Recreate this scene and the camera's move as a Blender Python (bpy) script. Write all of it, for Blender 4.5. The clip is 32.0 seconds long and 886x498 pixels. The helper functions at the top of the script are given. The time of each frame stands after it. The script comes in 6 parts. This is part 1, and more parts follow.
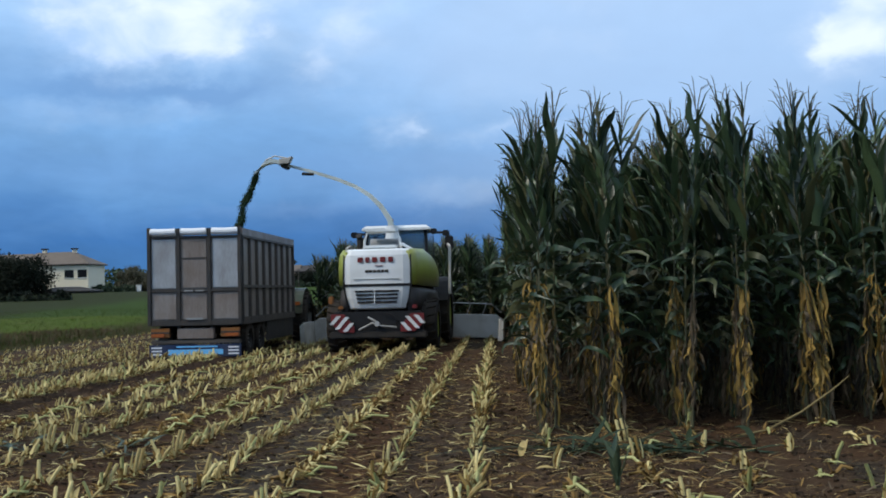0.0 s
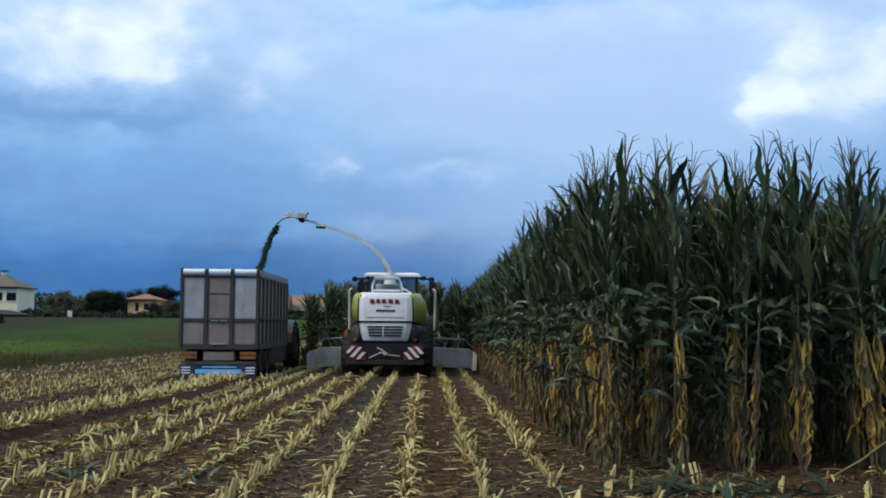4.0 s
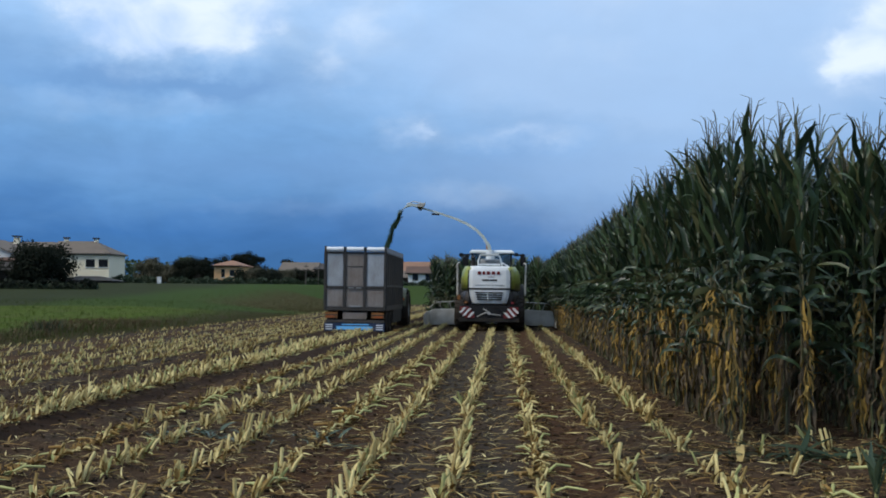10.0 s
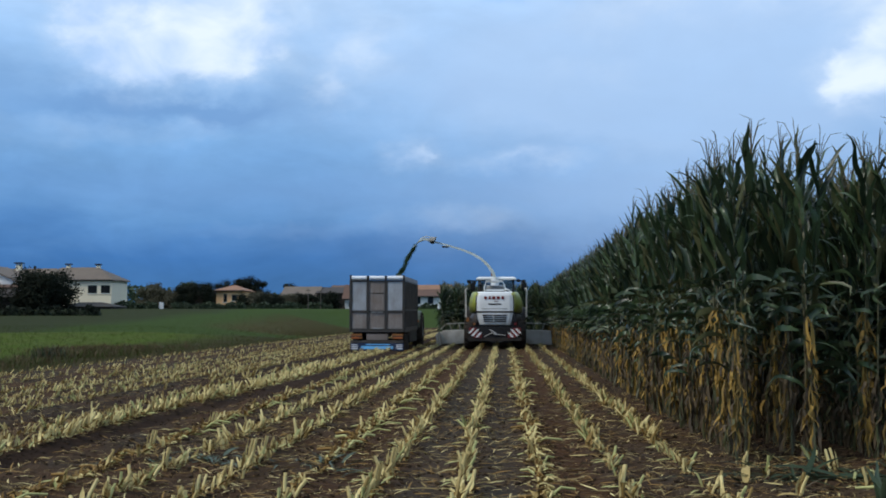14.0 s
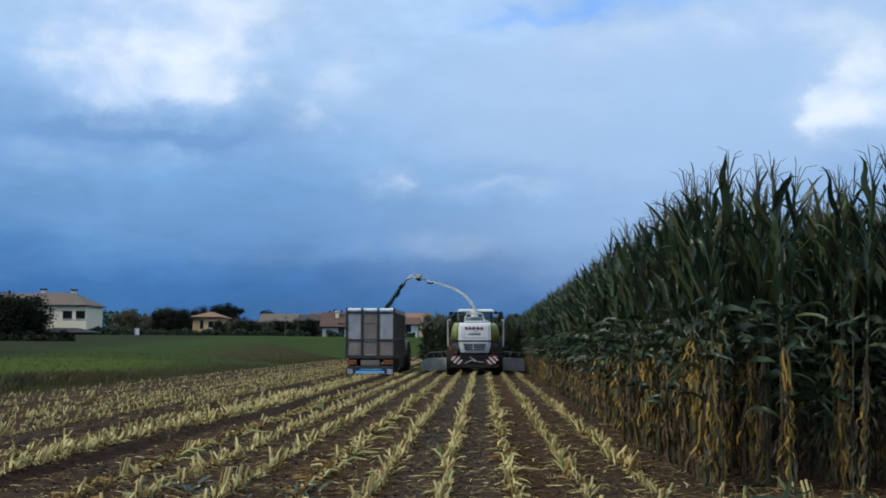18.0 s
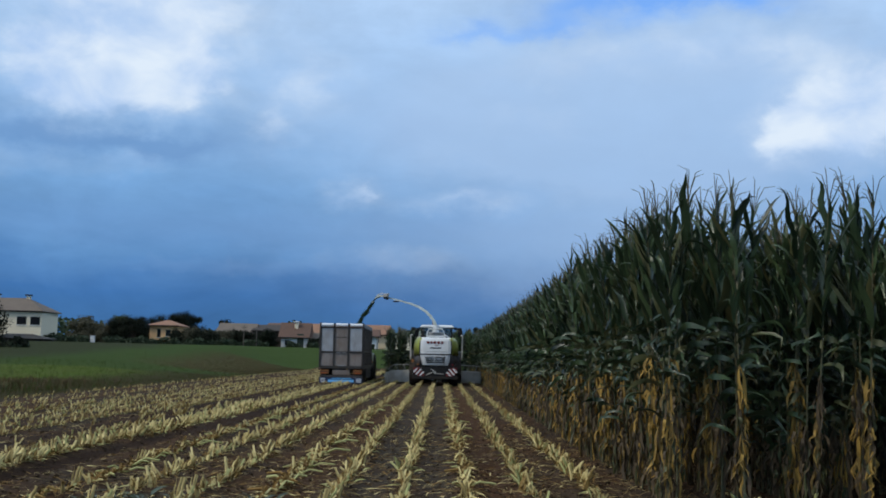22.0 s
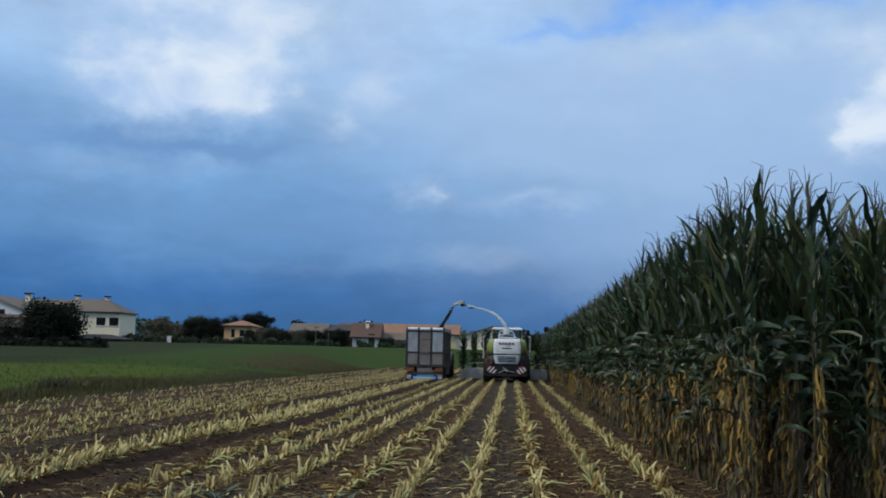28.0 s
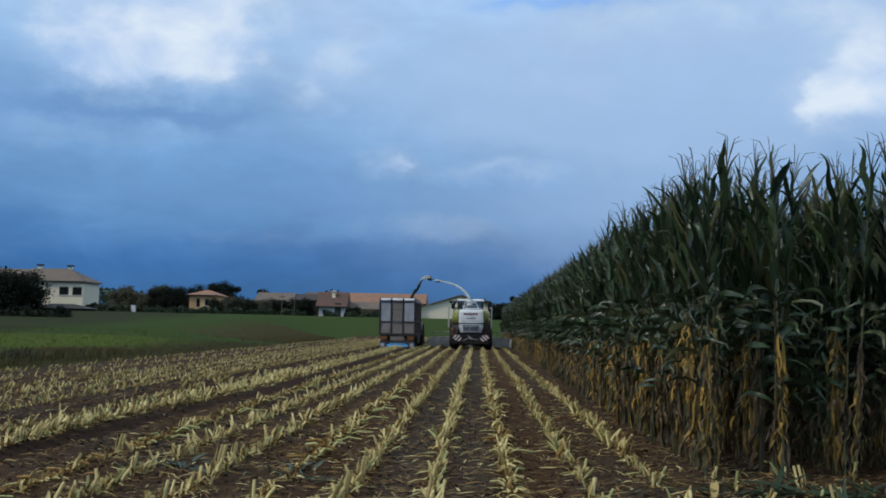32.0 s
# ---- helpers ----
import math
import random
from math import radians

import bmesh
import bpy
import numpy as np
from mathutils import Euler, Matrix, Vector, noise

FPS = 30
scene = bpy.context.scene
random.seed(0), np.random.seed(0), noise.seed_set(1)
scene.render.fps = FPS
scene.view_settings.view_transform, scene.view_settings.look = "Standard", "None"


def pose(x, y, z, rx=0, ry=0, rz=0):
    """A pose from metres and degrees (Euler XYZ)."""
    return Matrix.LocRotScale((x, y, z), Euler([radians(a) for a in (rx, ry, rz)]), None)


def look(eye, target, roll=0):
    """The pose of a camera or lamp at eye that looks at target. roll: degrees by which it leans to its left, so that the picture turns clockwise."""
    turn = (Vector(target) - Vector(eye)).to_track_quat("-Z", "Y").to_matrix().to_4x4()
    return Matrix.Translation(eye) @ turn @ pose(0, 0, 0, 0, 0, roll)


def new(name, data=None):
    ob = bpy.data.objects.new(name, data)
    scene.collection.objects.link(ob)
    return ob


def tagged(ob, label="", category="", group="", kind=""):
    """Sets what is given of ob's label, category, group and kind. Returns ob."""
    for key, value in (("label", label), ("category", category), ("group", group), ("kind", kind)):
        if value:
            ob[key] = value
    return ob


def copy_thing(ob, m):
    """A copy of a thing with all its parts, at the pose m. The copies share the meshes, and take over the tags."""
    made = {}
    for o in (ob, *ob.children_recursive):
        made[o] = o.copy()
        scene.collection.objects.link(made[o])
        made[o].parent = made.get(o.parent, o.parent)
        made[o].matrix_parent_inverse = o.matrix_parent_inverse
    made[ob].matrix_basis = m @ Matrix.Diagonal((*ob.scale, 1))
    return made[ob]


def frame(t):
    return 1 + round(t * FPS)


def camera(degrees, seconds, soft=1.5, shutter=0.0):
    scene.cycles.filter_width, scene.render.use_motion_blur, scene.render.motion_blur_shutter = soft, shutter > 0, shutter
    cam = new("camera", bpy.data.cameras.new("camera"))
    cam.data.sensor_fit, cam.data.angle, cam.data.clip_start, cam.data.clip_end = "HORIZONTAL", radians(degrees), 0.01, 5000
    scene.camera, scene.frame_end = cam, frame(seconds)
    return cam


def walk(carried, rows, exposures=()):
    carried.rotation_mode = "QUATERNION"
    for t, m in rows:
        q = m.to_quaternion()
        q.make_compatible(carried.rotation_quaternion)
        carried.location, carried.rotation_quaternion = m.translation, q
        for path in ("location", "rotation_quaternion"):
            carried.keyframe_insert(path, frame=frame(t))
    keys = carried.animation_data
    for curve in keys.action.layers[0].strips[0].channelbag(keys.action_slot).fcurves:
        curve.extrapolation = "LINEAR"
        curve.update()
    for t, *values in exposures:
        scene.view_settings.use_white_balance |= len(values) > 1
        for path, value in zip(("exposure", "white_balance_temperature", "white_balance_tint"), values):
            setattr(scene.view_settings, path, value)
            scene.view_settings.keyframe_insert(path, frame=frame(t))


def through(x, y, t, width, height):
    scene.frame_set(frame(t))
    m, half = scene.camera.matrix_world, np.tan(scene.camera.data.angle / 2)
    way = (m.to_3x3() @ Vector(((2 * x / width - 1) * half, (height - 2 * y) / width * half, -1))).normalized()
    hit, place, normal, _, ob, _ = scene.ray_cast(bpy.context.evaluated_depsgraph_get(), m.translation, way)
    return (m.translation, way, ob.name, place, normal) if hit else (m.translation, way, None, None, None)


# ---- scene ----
# ---- camera ----
cam = camera(45.2, 32.0, soft=1.8)
EYE = 1.595
# t, x, y, yaw to the left, pitch up, roll
ROWS = [
    (0.0, 2.107, 0.245, 2.90, 2.20, -1.60),
    (0.5, 1.935, 0.267, 2.38, 2.13, 1.38),
    (1.0, 1.680, 0.285, 0.89, 1.88, 0.80),
    (1.5, 1.498, 0.256, 0.02, 1.81, 0.76),
    (2.0, 1.340, 0.194, -1.73, 2.06, -0.23),
    (2.5, 1.179, 0.179, -1.65, 2.26, 0.19),
    (3.0, 0.921, 0.213, -2.23, 3.28, 0.15),
    (3.5, 0.717, 0.180, -1.47, 4.24, 0.39),
    (5.5, 0.118, 0.061, -0.21, 4.12, 0.24),
    (6.0, 0.107, 0.044, 0.38, 3.47, -0.57),
    (6.5, 0.067, 0.077, 1.78, 4.10, -0.27),
    (7.0, 0.041, 0.062, 1.73, 4.92, -0.06),
    (7.5, 0.022, 0.020, 1.86, 3.71, 0.31),
    (8.0, 0.000, 0.000, 1.98, 3.84, 0.12),
    (8.5, 0.000, 0.000, 2.18, 3.10, 0.20),
    (9.0, 0.000, 0.000, 2.28, 3.42, -0.04),
    (9.5, 0.000, 0.000, 2.80, 2.76, 0.21),
    (10.0, 0.000, 0.000, 3.16, 2.35, 0.50),
    (10.5, 0.000, 0.000, 3.04, 2.51, 0.57),
    (11.0, 0.000, 0.000, 3.55, 2.11, 0.98),
    (11.5, 0.000, 0.000, 3.49, 2.91, 1.36),
    (12.0, 0.000, 0.000, 3.39, 2.86, 1.19),
    (12.5, 0.000, 0.000, 3.50, 3.21, 0.80),
    (13.0, 0.000, 0.000, 3.28, 3.35, 0.46),
    (13.5, 0.000, 0.000, 3.19, 3.59, 0.41),
    (14.0, 0.000, 0.000, 3.27, 3.58, -0.03),
    (14.5, 0.000, 0.000, 3.19, 3.08, -0.17),
    (16.5, 0.000, 0.000, 2.77, 4.05, 0.17),
    (17.0, 0.000, 0.000, 2.80, 3.82, 0.33),
    (17.5, 0.000, 0.000, 2.62, 4.54, 0.13),
    (18.0, 0.000, 0.000, 2.11, 5.11, 0.41),
    (18.5, 0.000, 0.000, 1.31, 5.14, 0.52),
    (19.0, 0.000, 0.000, 1.95, 5.25, 0.21),
    (19.5, 0.000, 0.000, 1.57, 5.29, 1.03),
    (20.0, 0.000, 0.000, 1.11, 5.03, 1.62),
    (20.5, 0.000, 0.000, 0.60, 5.09, 0.88),
    (21.0, 0.000, 0.000, -0.52, 4.98, 0.43),
    (21.5, 0.000, 0.000, 0.12, 5.80, 0.82),
    (22.0, 0.000, 0.000, 0.03, 5.83, 1.37),
    (22.5, 0.000, 0.000, 0.06, 5.50, 0.35),
    (23.0, 0.000, 0.000, 0.34, 5.39, 0.13),
    (23.5, 0.000, 0.000, 0.96, 5.30, 0.95),
    (24.0, 0.000, 0.000, 0.48, 5.33, 1.22),
    (24.5, 0.000, 0.000, 1.03, 5.77, 1.00),
    (26.5, 0.000, 0.000, 1.68, 6.01, 1.47),
    (27.0, 0.000, 0.000, 2.42, 5.63, 1.59),
    (27.5, 0.000, 0.000, 3.78, 5.20, 1.25),
    (28.0, 0.000, 0.000, 3.80, 5.72, 1.30),
    (28.5, 0.000, 0.000, 4.86, 5.98, 0.88),
    (29.0, 0.000, 0.000, 4.94, 6.93, 1.58),
    (29.5, 0.000, 0.000, 4.55, 5.69, 1.87),
    (30.0, 0.000, 0.000, 4.50, 5.41, 1.76),
    (30.5, 0.000, 0.000, 3.46, 5.07, 1.65),
    (31.0, 0.000, 0.000, 3.28, 5.10, 0.68),
    (31.5, 0.000, 0.000, 2.37, 4.25, 1.14),
    (32.0, 0.000, 0.000, 1.95, 4.11, 1.22),
]


def eye_pose(x, y, yaw, pitch, roll):
    return pose(x, y, EYE, 0, 0, yaw) @ pose(0, 0, 0, 90 + pitch) @ pose(0, 0, 0, 0, 0, roll)


EXPOSURES = [(0.0, 0.2), (2.0, 0.28), (3.5, 0.22), (6.0, 0.1), (13.0, 0.13), (19.0, 0.02), (28.0, -0.1), (32.0, -0.1)]
walk(cam, [(t, eye_pose(*row)) for t, *row in ROWS], EXPOSURES)

# ---- world and sun ----
SUN_AZ, SUN_EL = radians(-120), radians(46)    # azimuth from +y, clockwise seen from above


def build_world():
    w = bpy.data.worlds.new("world")
    scene.world = w
    w.use_nodes = True
    nt = w.node_tree
    nt.nodes.clear()
    N, L = nt.nodes.new, nt.links.new

    def math_node(op, a, b=None, c=None, clamp=False):
        n = N("ShaderNodeMath")
        n.operation, n.use_clamp = op, clamp
        for i, v in enumerate((a, b, c)):
            if v is None:
                continue
            if isinstance(v, (int, float)):
                n.inputs[i].default_value = v
            else:
                L(v, n.inputs[i])
        return n.outputs[0]

    def mix(fac, a, b):
        n = N("ShaderNodeMix")
        n.data_type = "RGBA"
        for sock, v in ((n.inputs[0], fac), (n.inputs[6], a), (n.inputs[7], b)):
            if isinstance(v, (int, float)):
                sock.default_value = v
            elif isinstance(v, tuple):
                sock.default_value = (*v, 1)
            else:
                L(v, sock)
        return n.outputs[2]

    tc = N("ShaderNodeTexCoord").outputs["Generated"]
    sep = N("ShaderNodeSeparateXYZ")
    L(tc, sep.inputs[0])
    x, y, z = sep.outputs
    az = math_node("ARCTAN2", x, y)
    el = math_node("ARCSINE", z)
    # flat layers of cloud, drawn out along the horizon
    coords = N("ShaderNodeCombineXYZ")
    L(az, coords.inputs[0])
    L(math_node("MULTIPLY", el, 2.8), coords.inputs[1])

    lumps = N("ShaderNodeCombineXYZ")
    L(az, lumps.inputs[0])
    L(math_node("MULTIPLY", el, 1.5), lumps.inputs[1])

    def noise_of(scale, detail, rough, dist=0.0, offset=0.0, space=coords):
        n = N("ShaderNodeTexNoise")
        n.inputs["Scale"].default_value, n.inputs["Detail"].default_value = scale, detail
        n.inputs["Roughness"].default_value, n.inputs["Distortion"].default_value = rough, dist
        shifted = N("ShaderNodeVectorMath")
        shifted.inputs[1].default_value = (offset, offset * 0.7, offset * 0.3)
        L(space.outputs[0], shifted.inputs[0])
        L(shifted.outputs[0], n.inputs["Vector"])
        return n.outputs[0]

    wide, fine = noise_of(5.0, 4, 0.55, 0.4, 3.1), noise_of(16.0, 5, 0.6, 0.3, 8.0)
    warp_a = math_node("MULTIPLY", math_node("SUBTRACT", noise_of(21.0, 6, 0.55, 0, 5.5, lumps), 0.5), 0.075)
    warp_e = math_node("MULTIPLY", math_node("SUBTRACT", noise_of(21.0, 6, 0.55, 0, 12.5, lumps), 0.5), 0.045)
    az_w, el_w = math_node("ADD", az, warp_a), math_node("ADD", el, warp_e)

    def puff(a0, e0, sa, se, power=1.0):
        da = math_node("DIVIDE", math_node("SUBTRACT", az_w, a0), sa)
        de = math_node("DIVIDE", math_node("SUBTRACT", el_w, e0), se)
        r2 = math_node("ADD", math_node("MULTIPLY", da, da), math_node("MULTIPLY", de, de))
        return math_node("MULTIPLY", math_node("POWER", 2.718, math_node("MULTIPLY", r2, -1.0)), power)

    def total(values):
        out = values[0]
        for v in values[1:]:
            out = math_node("ADD", out, v)
        return out

    sky = N("ShaderNodeTexSky")
    sky.sky_type, sky.sun_disc = "NISHITA", False
    sky.sun_elevation, sky.sun_rotation = SUN_EL, SUN_AZ
    clear = N("ShaderNodeMix")
    clear.data_type, clear.blend_type = "RGBA", "MULTIPLY"
    clear.inputs[0].default_value = 1.0
    L(sky.outputs[0], clear.inputs[6])
    clear.inputs[7].default_value = (0.10, 0.16, 0.24, 1)
    # the rain-dark layer low down, pale cloud higher up
    height = math_node("ADD", el, math_node("MULTIPLY", math_node("SUBTRACT", wide, 0.5), 0.1))
    ramp = N("ShaderNodeValToRGB")
    L(math_node("MULTIPLY", height, 2.0, clamp=True), ramp.inputs[0])
    stops = [(0.0, (0.050, 0.15, 0.34)), (0.10, (0.052, 0.168, 0.42)), (0.19, (0.11, 0.265, 0.54)),
             (0.33, (0.19, 0.385, 0.69)), (0.5, (0.325, 0.525, 0.82)), (0.62, (0.41, 0.60, 0.88)), (1.0, (0.54, 0.68, 0.88))]
    ramp.color_ramp.elements[0].position, ramp.color_ramp.elements[0].color = stops[0][0], (*stops[0][1], 1)
    ramp.color_ramp.elements[1].position, ramp.color_ramp.elements[1].color = stops[-1][0], (*stops[-1][1], 1)
    for p, c in stops[1:-1]:
        ramp.color_ramp.elements.new(p).color = (*c, 1)
    mottle = noise_of(9.0, 5, 0.55, 0.5, 31.0, lumps)
    bands = math_node("ADD", math_node("MULTIPLY_ADD", fine, 0.26, 0.6), math_node("MULTIPLY", mottle, 0.55))
    layer = N("ShaderNodeMix")
    layer.data_type, layer.blend_type = "RGBA", "MULTIPLY"
    layer.inputs[0].default_value = 1.0
    L(ramp.outputs[0], layer.inputs[6])
    L(bands, layer.inputs[7])
    # darker undersides
    dark = total([puff(-0.316, 0.187, 0.085, 0.011, 0.6), puff(-0.262, 0.182, 0.05, 0.012, 0.5), puff(-0.385, 0.188, 0.05, 0.018, 0.4), puff(-0.46, 0.20, 0.07, 0.035, 0.4),
                  puff(-0.215, 0.195, 0.045, 0.024, 0.35), puff(-0.033, 0.215, 0.032, 0.012, 0.4), puff(0.31, 0.176, 0.07, 0.011, 0.5), puff(-0.18, 0.115, 0.3, 0.015, 0.45),
                  puff(0.05, 0.125, 0.1, 0.010, 0.3)])
    under = mix(math_node("MINIMUM", dark, 0.8), layer.outputs[2], (0.15, 0.31, 0.60))
    # a paler veil low over the field
    veil = total([puff(0.14, 0.10, 0.22, 0.05, 0.42), puff(0.10, 0.225, 0.22, 0.06, 1.0), puff(0.25, 0.22, 0.18, 0.09, 0.75)])
    under = mix(math_node("MINIMUM", veil, 0.74), under, (0.41, 0.585, 0.86))
    bright = total([puff(-0.359, 0.236, 0.042, 0.027, 1.0), puff(-0.315, 0.225, 0.05, 0.021, 0.9), puff(-0.265, 0.250, 0.05, 0.03, 0.75), puff(-0.384, 0.266, 0.028, 0.020, 0.7),
                    puff(-0.25, 0.268, 0.028, 0.03, 0.75), puff(-0.326, 0.316, 0.07, 0.03, 0.95), puff(-0.32, 0.275, 0.055, 0.026, 0.7), puff(-0.25, 0.315, 0.04, 0.03, 0.6), puff(-0.20, 0.30, 0.05, 0.05, 0.35),
                    puff(-0.135, 0.25, 0.045, 0.032, 0.55), puff(-0.166, 0.21, 0.018, 0.018, 0.45), puff(-0.275, 0.169, 0.028, 0.010, 0.22), puff(-0.4, 0.165, 0.09, 0.014, 0.2)])
    bank = total([puff(0.328, 0.213, 0.034, 0.024, 1.2), puff(0.37, 0.224, 0.05, 0.036, 1.3), puff(0.43, 0.23, 0.05, 0.035, 1.0), puff(0.297, 0.196, 0.022, 0.012, 0.5),
                  puff(-0.085, 0.150, 0.030, 0.014, 0.55), puff(-0.072, 0.156, 0.014, 0.009, 0.25), puff(0.019, 0.146, 0.044, 0.010, 0.58), puff(-0.041, 0.092, 0.055, 0.014, 0.3),
                  puff(-0.2, 0.080, 0.12, 0.012, 0.12), puff(0.084, 0.222, 0.05, 0.016, 0.25), puff(0.21, 0.288, 0.10, 0.020, 0.36), puff(0.32, 0.282, 0.08, 0.022, 0.36), puff(0.11, 0.272, 0.08, 0.018, 0.25)])
    bright = math_node("ADD", bright, bank)
    # lumps and torn rims
    billow = noise_of(17.0, 4, 0.5, 0.3, 21.0, lumps)
    lumpy = math_node("MULTIPLY", bright, math_node("MULTIPLY_ADD", billow, 1.0, 0.5))
    edge = math_node("MULTIPLY_ADD", math_node("SUBTRACT", lumpy, 0.38), 2.6, 0.0, True)
    soft = math_node("MULTIPLY_ADD", math_node("SUBTRACT", lumpy, 0.05), 0.95, 0.0, True)
    bright = math_node("ADD", math_node("MULTIPLY", soft, 0.72), math_node("MULTIPLY", edge, 0.32))
    clouds = mix(math_node("MINIMUM", bright, 1.0), under, mix(math_node("MULTIPLY_ADD", math_node("SUBTRACT", billow, 0.5), 2.6, 0.5, True), (0.44, 0.62, 0.92), (0.76, 0.87, 1.0)))
    gap = total([puff(0.18, 0.336, 0.075, 0.015, 0.85), puff(0.28, 0.336, 0.06, 0.016, 0.8), puff(0.10, 0.306, 0.05, 0.009, 0.6), puff(0.03, 0.299, 0.04, 0.007, 0.45), puff(0.12, 0.322, 0.05, 0.012, 0.5)])
    seen = mix(math_node("MINIMUM", gap, 0.85), clouds, clear.outputs[2])
    bg = N("ShaderNodeBackground")
    L(seen, bg.inputs[0])
    bg.inputs[1].default_value = 1.0
    L(bg.outputs[0], N("ShaderNodeOutputWorld").inputs[0])


build_world()
sun = new("sun", bpy.data.lights.new("sun", "SUN"))
sun.data.energy, sun.data.angle, sun.data.color = 1.8, radians(10), (1.0, 0.93, 0.82)
SUN_WAY = Vector((math.sin(SUN_AZ) * math.cos(SUN_EL), math.cos(SUN_AZ) * math.cos(SUN_EL), math.sin(SUN_EL)))
sun.matrix_world = look(SUN_WAY * 50, (0, 0, 0))

# ---- materials ----


def mat(name, c, c2=None, rough=0.6, metal=0.0, scale=3.0, fine=40.0, amount=0.5, bump=0.15, rnd=0.0, island=0.0, through=0.0, stretch=(1, 1, 1), dirt=None, dirt_amount=0.0, spec=0.4):
    """A surface of two colours mixed at two scales. rnd and island: how far whole objects or loose pieces differ."""
    m = bpy.data.materials.new(name)
    m.use_nodes = True
    nt = m.node_tree
    N, L = nt.nodes.new, nt.links.new
    bsdf = nt.nodes["Principled BSDF"]
    c2 = c2 or tuple(v * 0.65 for v in c)
    tc, mp = N("ShaderNodeTexCoord"), N("ShaderNodeMapping")
    mp.inputs["Scale"].default_value = stretch
    L(tc.outputs["Object"], mp.inputs[0])
    big, small = N("ShaderNodeTexNoise"), N("ShaderNodeTexNoise")
    for n, s, d in ((big, scale, 3), (small, fine, 4)):
        n.inputs["Scale"].default_value, n.inputs["Detail"].default_value = s, d
        L(mp.outputs[0], n.inputs["Vector"])
    def m2(op, a, b, clamp=False):
        n = N("ShaderNodeMath")
        n.operation, n.use_clamp = op, clamp
        for i, v in enumerate((a, b)):
            if isinstance(v, (int, float)):
                n.inputs[i].default_value = v
            else:
                L(v, n.inputs[i])
        return n.outputs[0]
    fac = m2("MULTIPLY_ADD", m2("SUBTRACT", m2("ADD", m2("MULTIPLY", big.outputs[0], 0.6), m2("MULTIPLY", small.outputs[0], 0.4)), 0.5), 2.6)
    fac.node.inputs[2].default_value = 0.5
    fac = m2("MULTIPLY", m2("MINIMUM", m2("MAXIMUM", fac, 0.0), 1.0), amount)
    if rnd:
        info = N("ShaderNodeObjectInfo")
        fac = m2("ADD", fac, m2("MULTIPLY", m2("SUBTRACT", info.outputs["Random"], 0.5), rnd), True)
    if island:
        geo = N("ShaderNodeNewGeometry")
        fac = m2("ADD", fac, m2("MULTIPLY", m2("SUBTRACT", geo.outputs["Random Per Island"], 0.5), island), True)
    mx = N("ShaderNodeMix")
    mx.data_type = "RGBA"
    L(fac, mx.inputs[0])
    mx.inputs[6].default_value, mx.inputs[7].default_value = (*c, 1), (*c2, 1)
    colour = mx.outputs[2]
    if dirt:
        dn = N("ShaderNodeTexNoise")
        dn.inputs["Scale"].default_value, dn.inputs["Detail"].default_value = scale * 0.7, 6
        L(tc.outputs["Object"], dn.inputs["Vector"])
        f = m2("MULTIPLY", m2("MULTIPLY", m2("SUBTRACT", dn.outputs[0], 0.38), 4.0, True), dirt_amount)
        dx = N("ShaderNodeMix")
        dx.data_type = "RGBA"
        L(f, dx.inputs[0])
        L(colour, dx.inputs[6])
        dx.inputs[7].default_value = (*dirt, 1)
        colour = dx.outputs[2]
    L(colour, bsdf.inputs["Base Color"])
    bsdf.inputs["Metallic"].default_value = metal
    bsdf.inputs["Specular IOR Level"].default_value = spec
    L(m2("ADD", m2("MULTIPLY", small.outputs[0], 0.2), rough - 0.1), bsdf.inputs["Roughness"])
    if bump:
        bn = N("ShaderNodeBump")
        bn.inputs["Strength"].default_value, bn.inputs["Distance"].default_value = bump, 0.02
        L(small.outputs[0], bn.inputs["Height"])
        L(bn.outputs[0], bsdf.inputs["Normal"])
    if through:
        tr, ms = N("ShaderNodeBsdfTranslucent"), N("ShaderNodeMixShader")
        ms.inputs[0].default_value = through
        L(colour, tr.inputs[0])
        L(bsdf.outputs[0], ms.inputs[1])
        L(tr.outputs[0], ms.inputs[2])
        L(ms.outputs[0], nt.nodes["Material Output"].inputs[0])
    return m


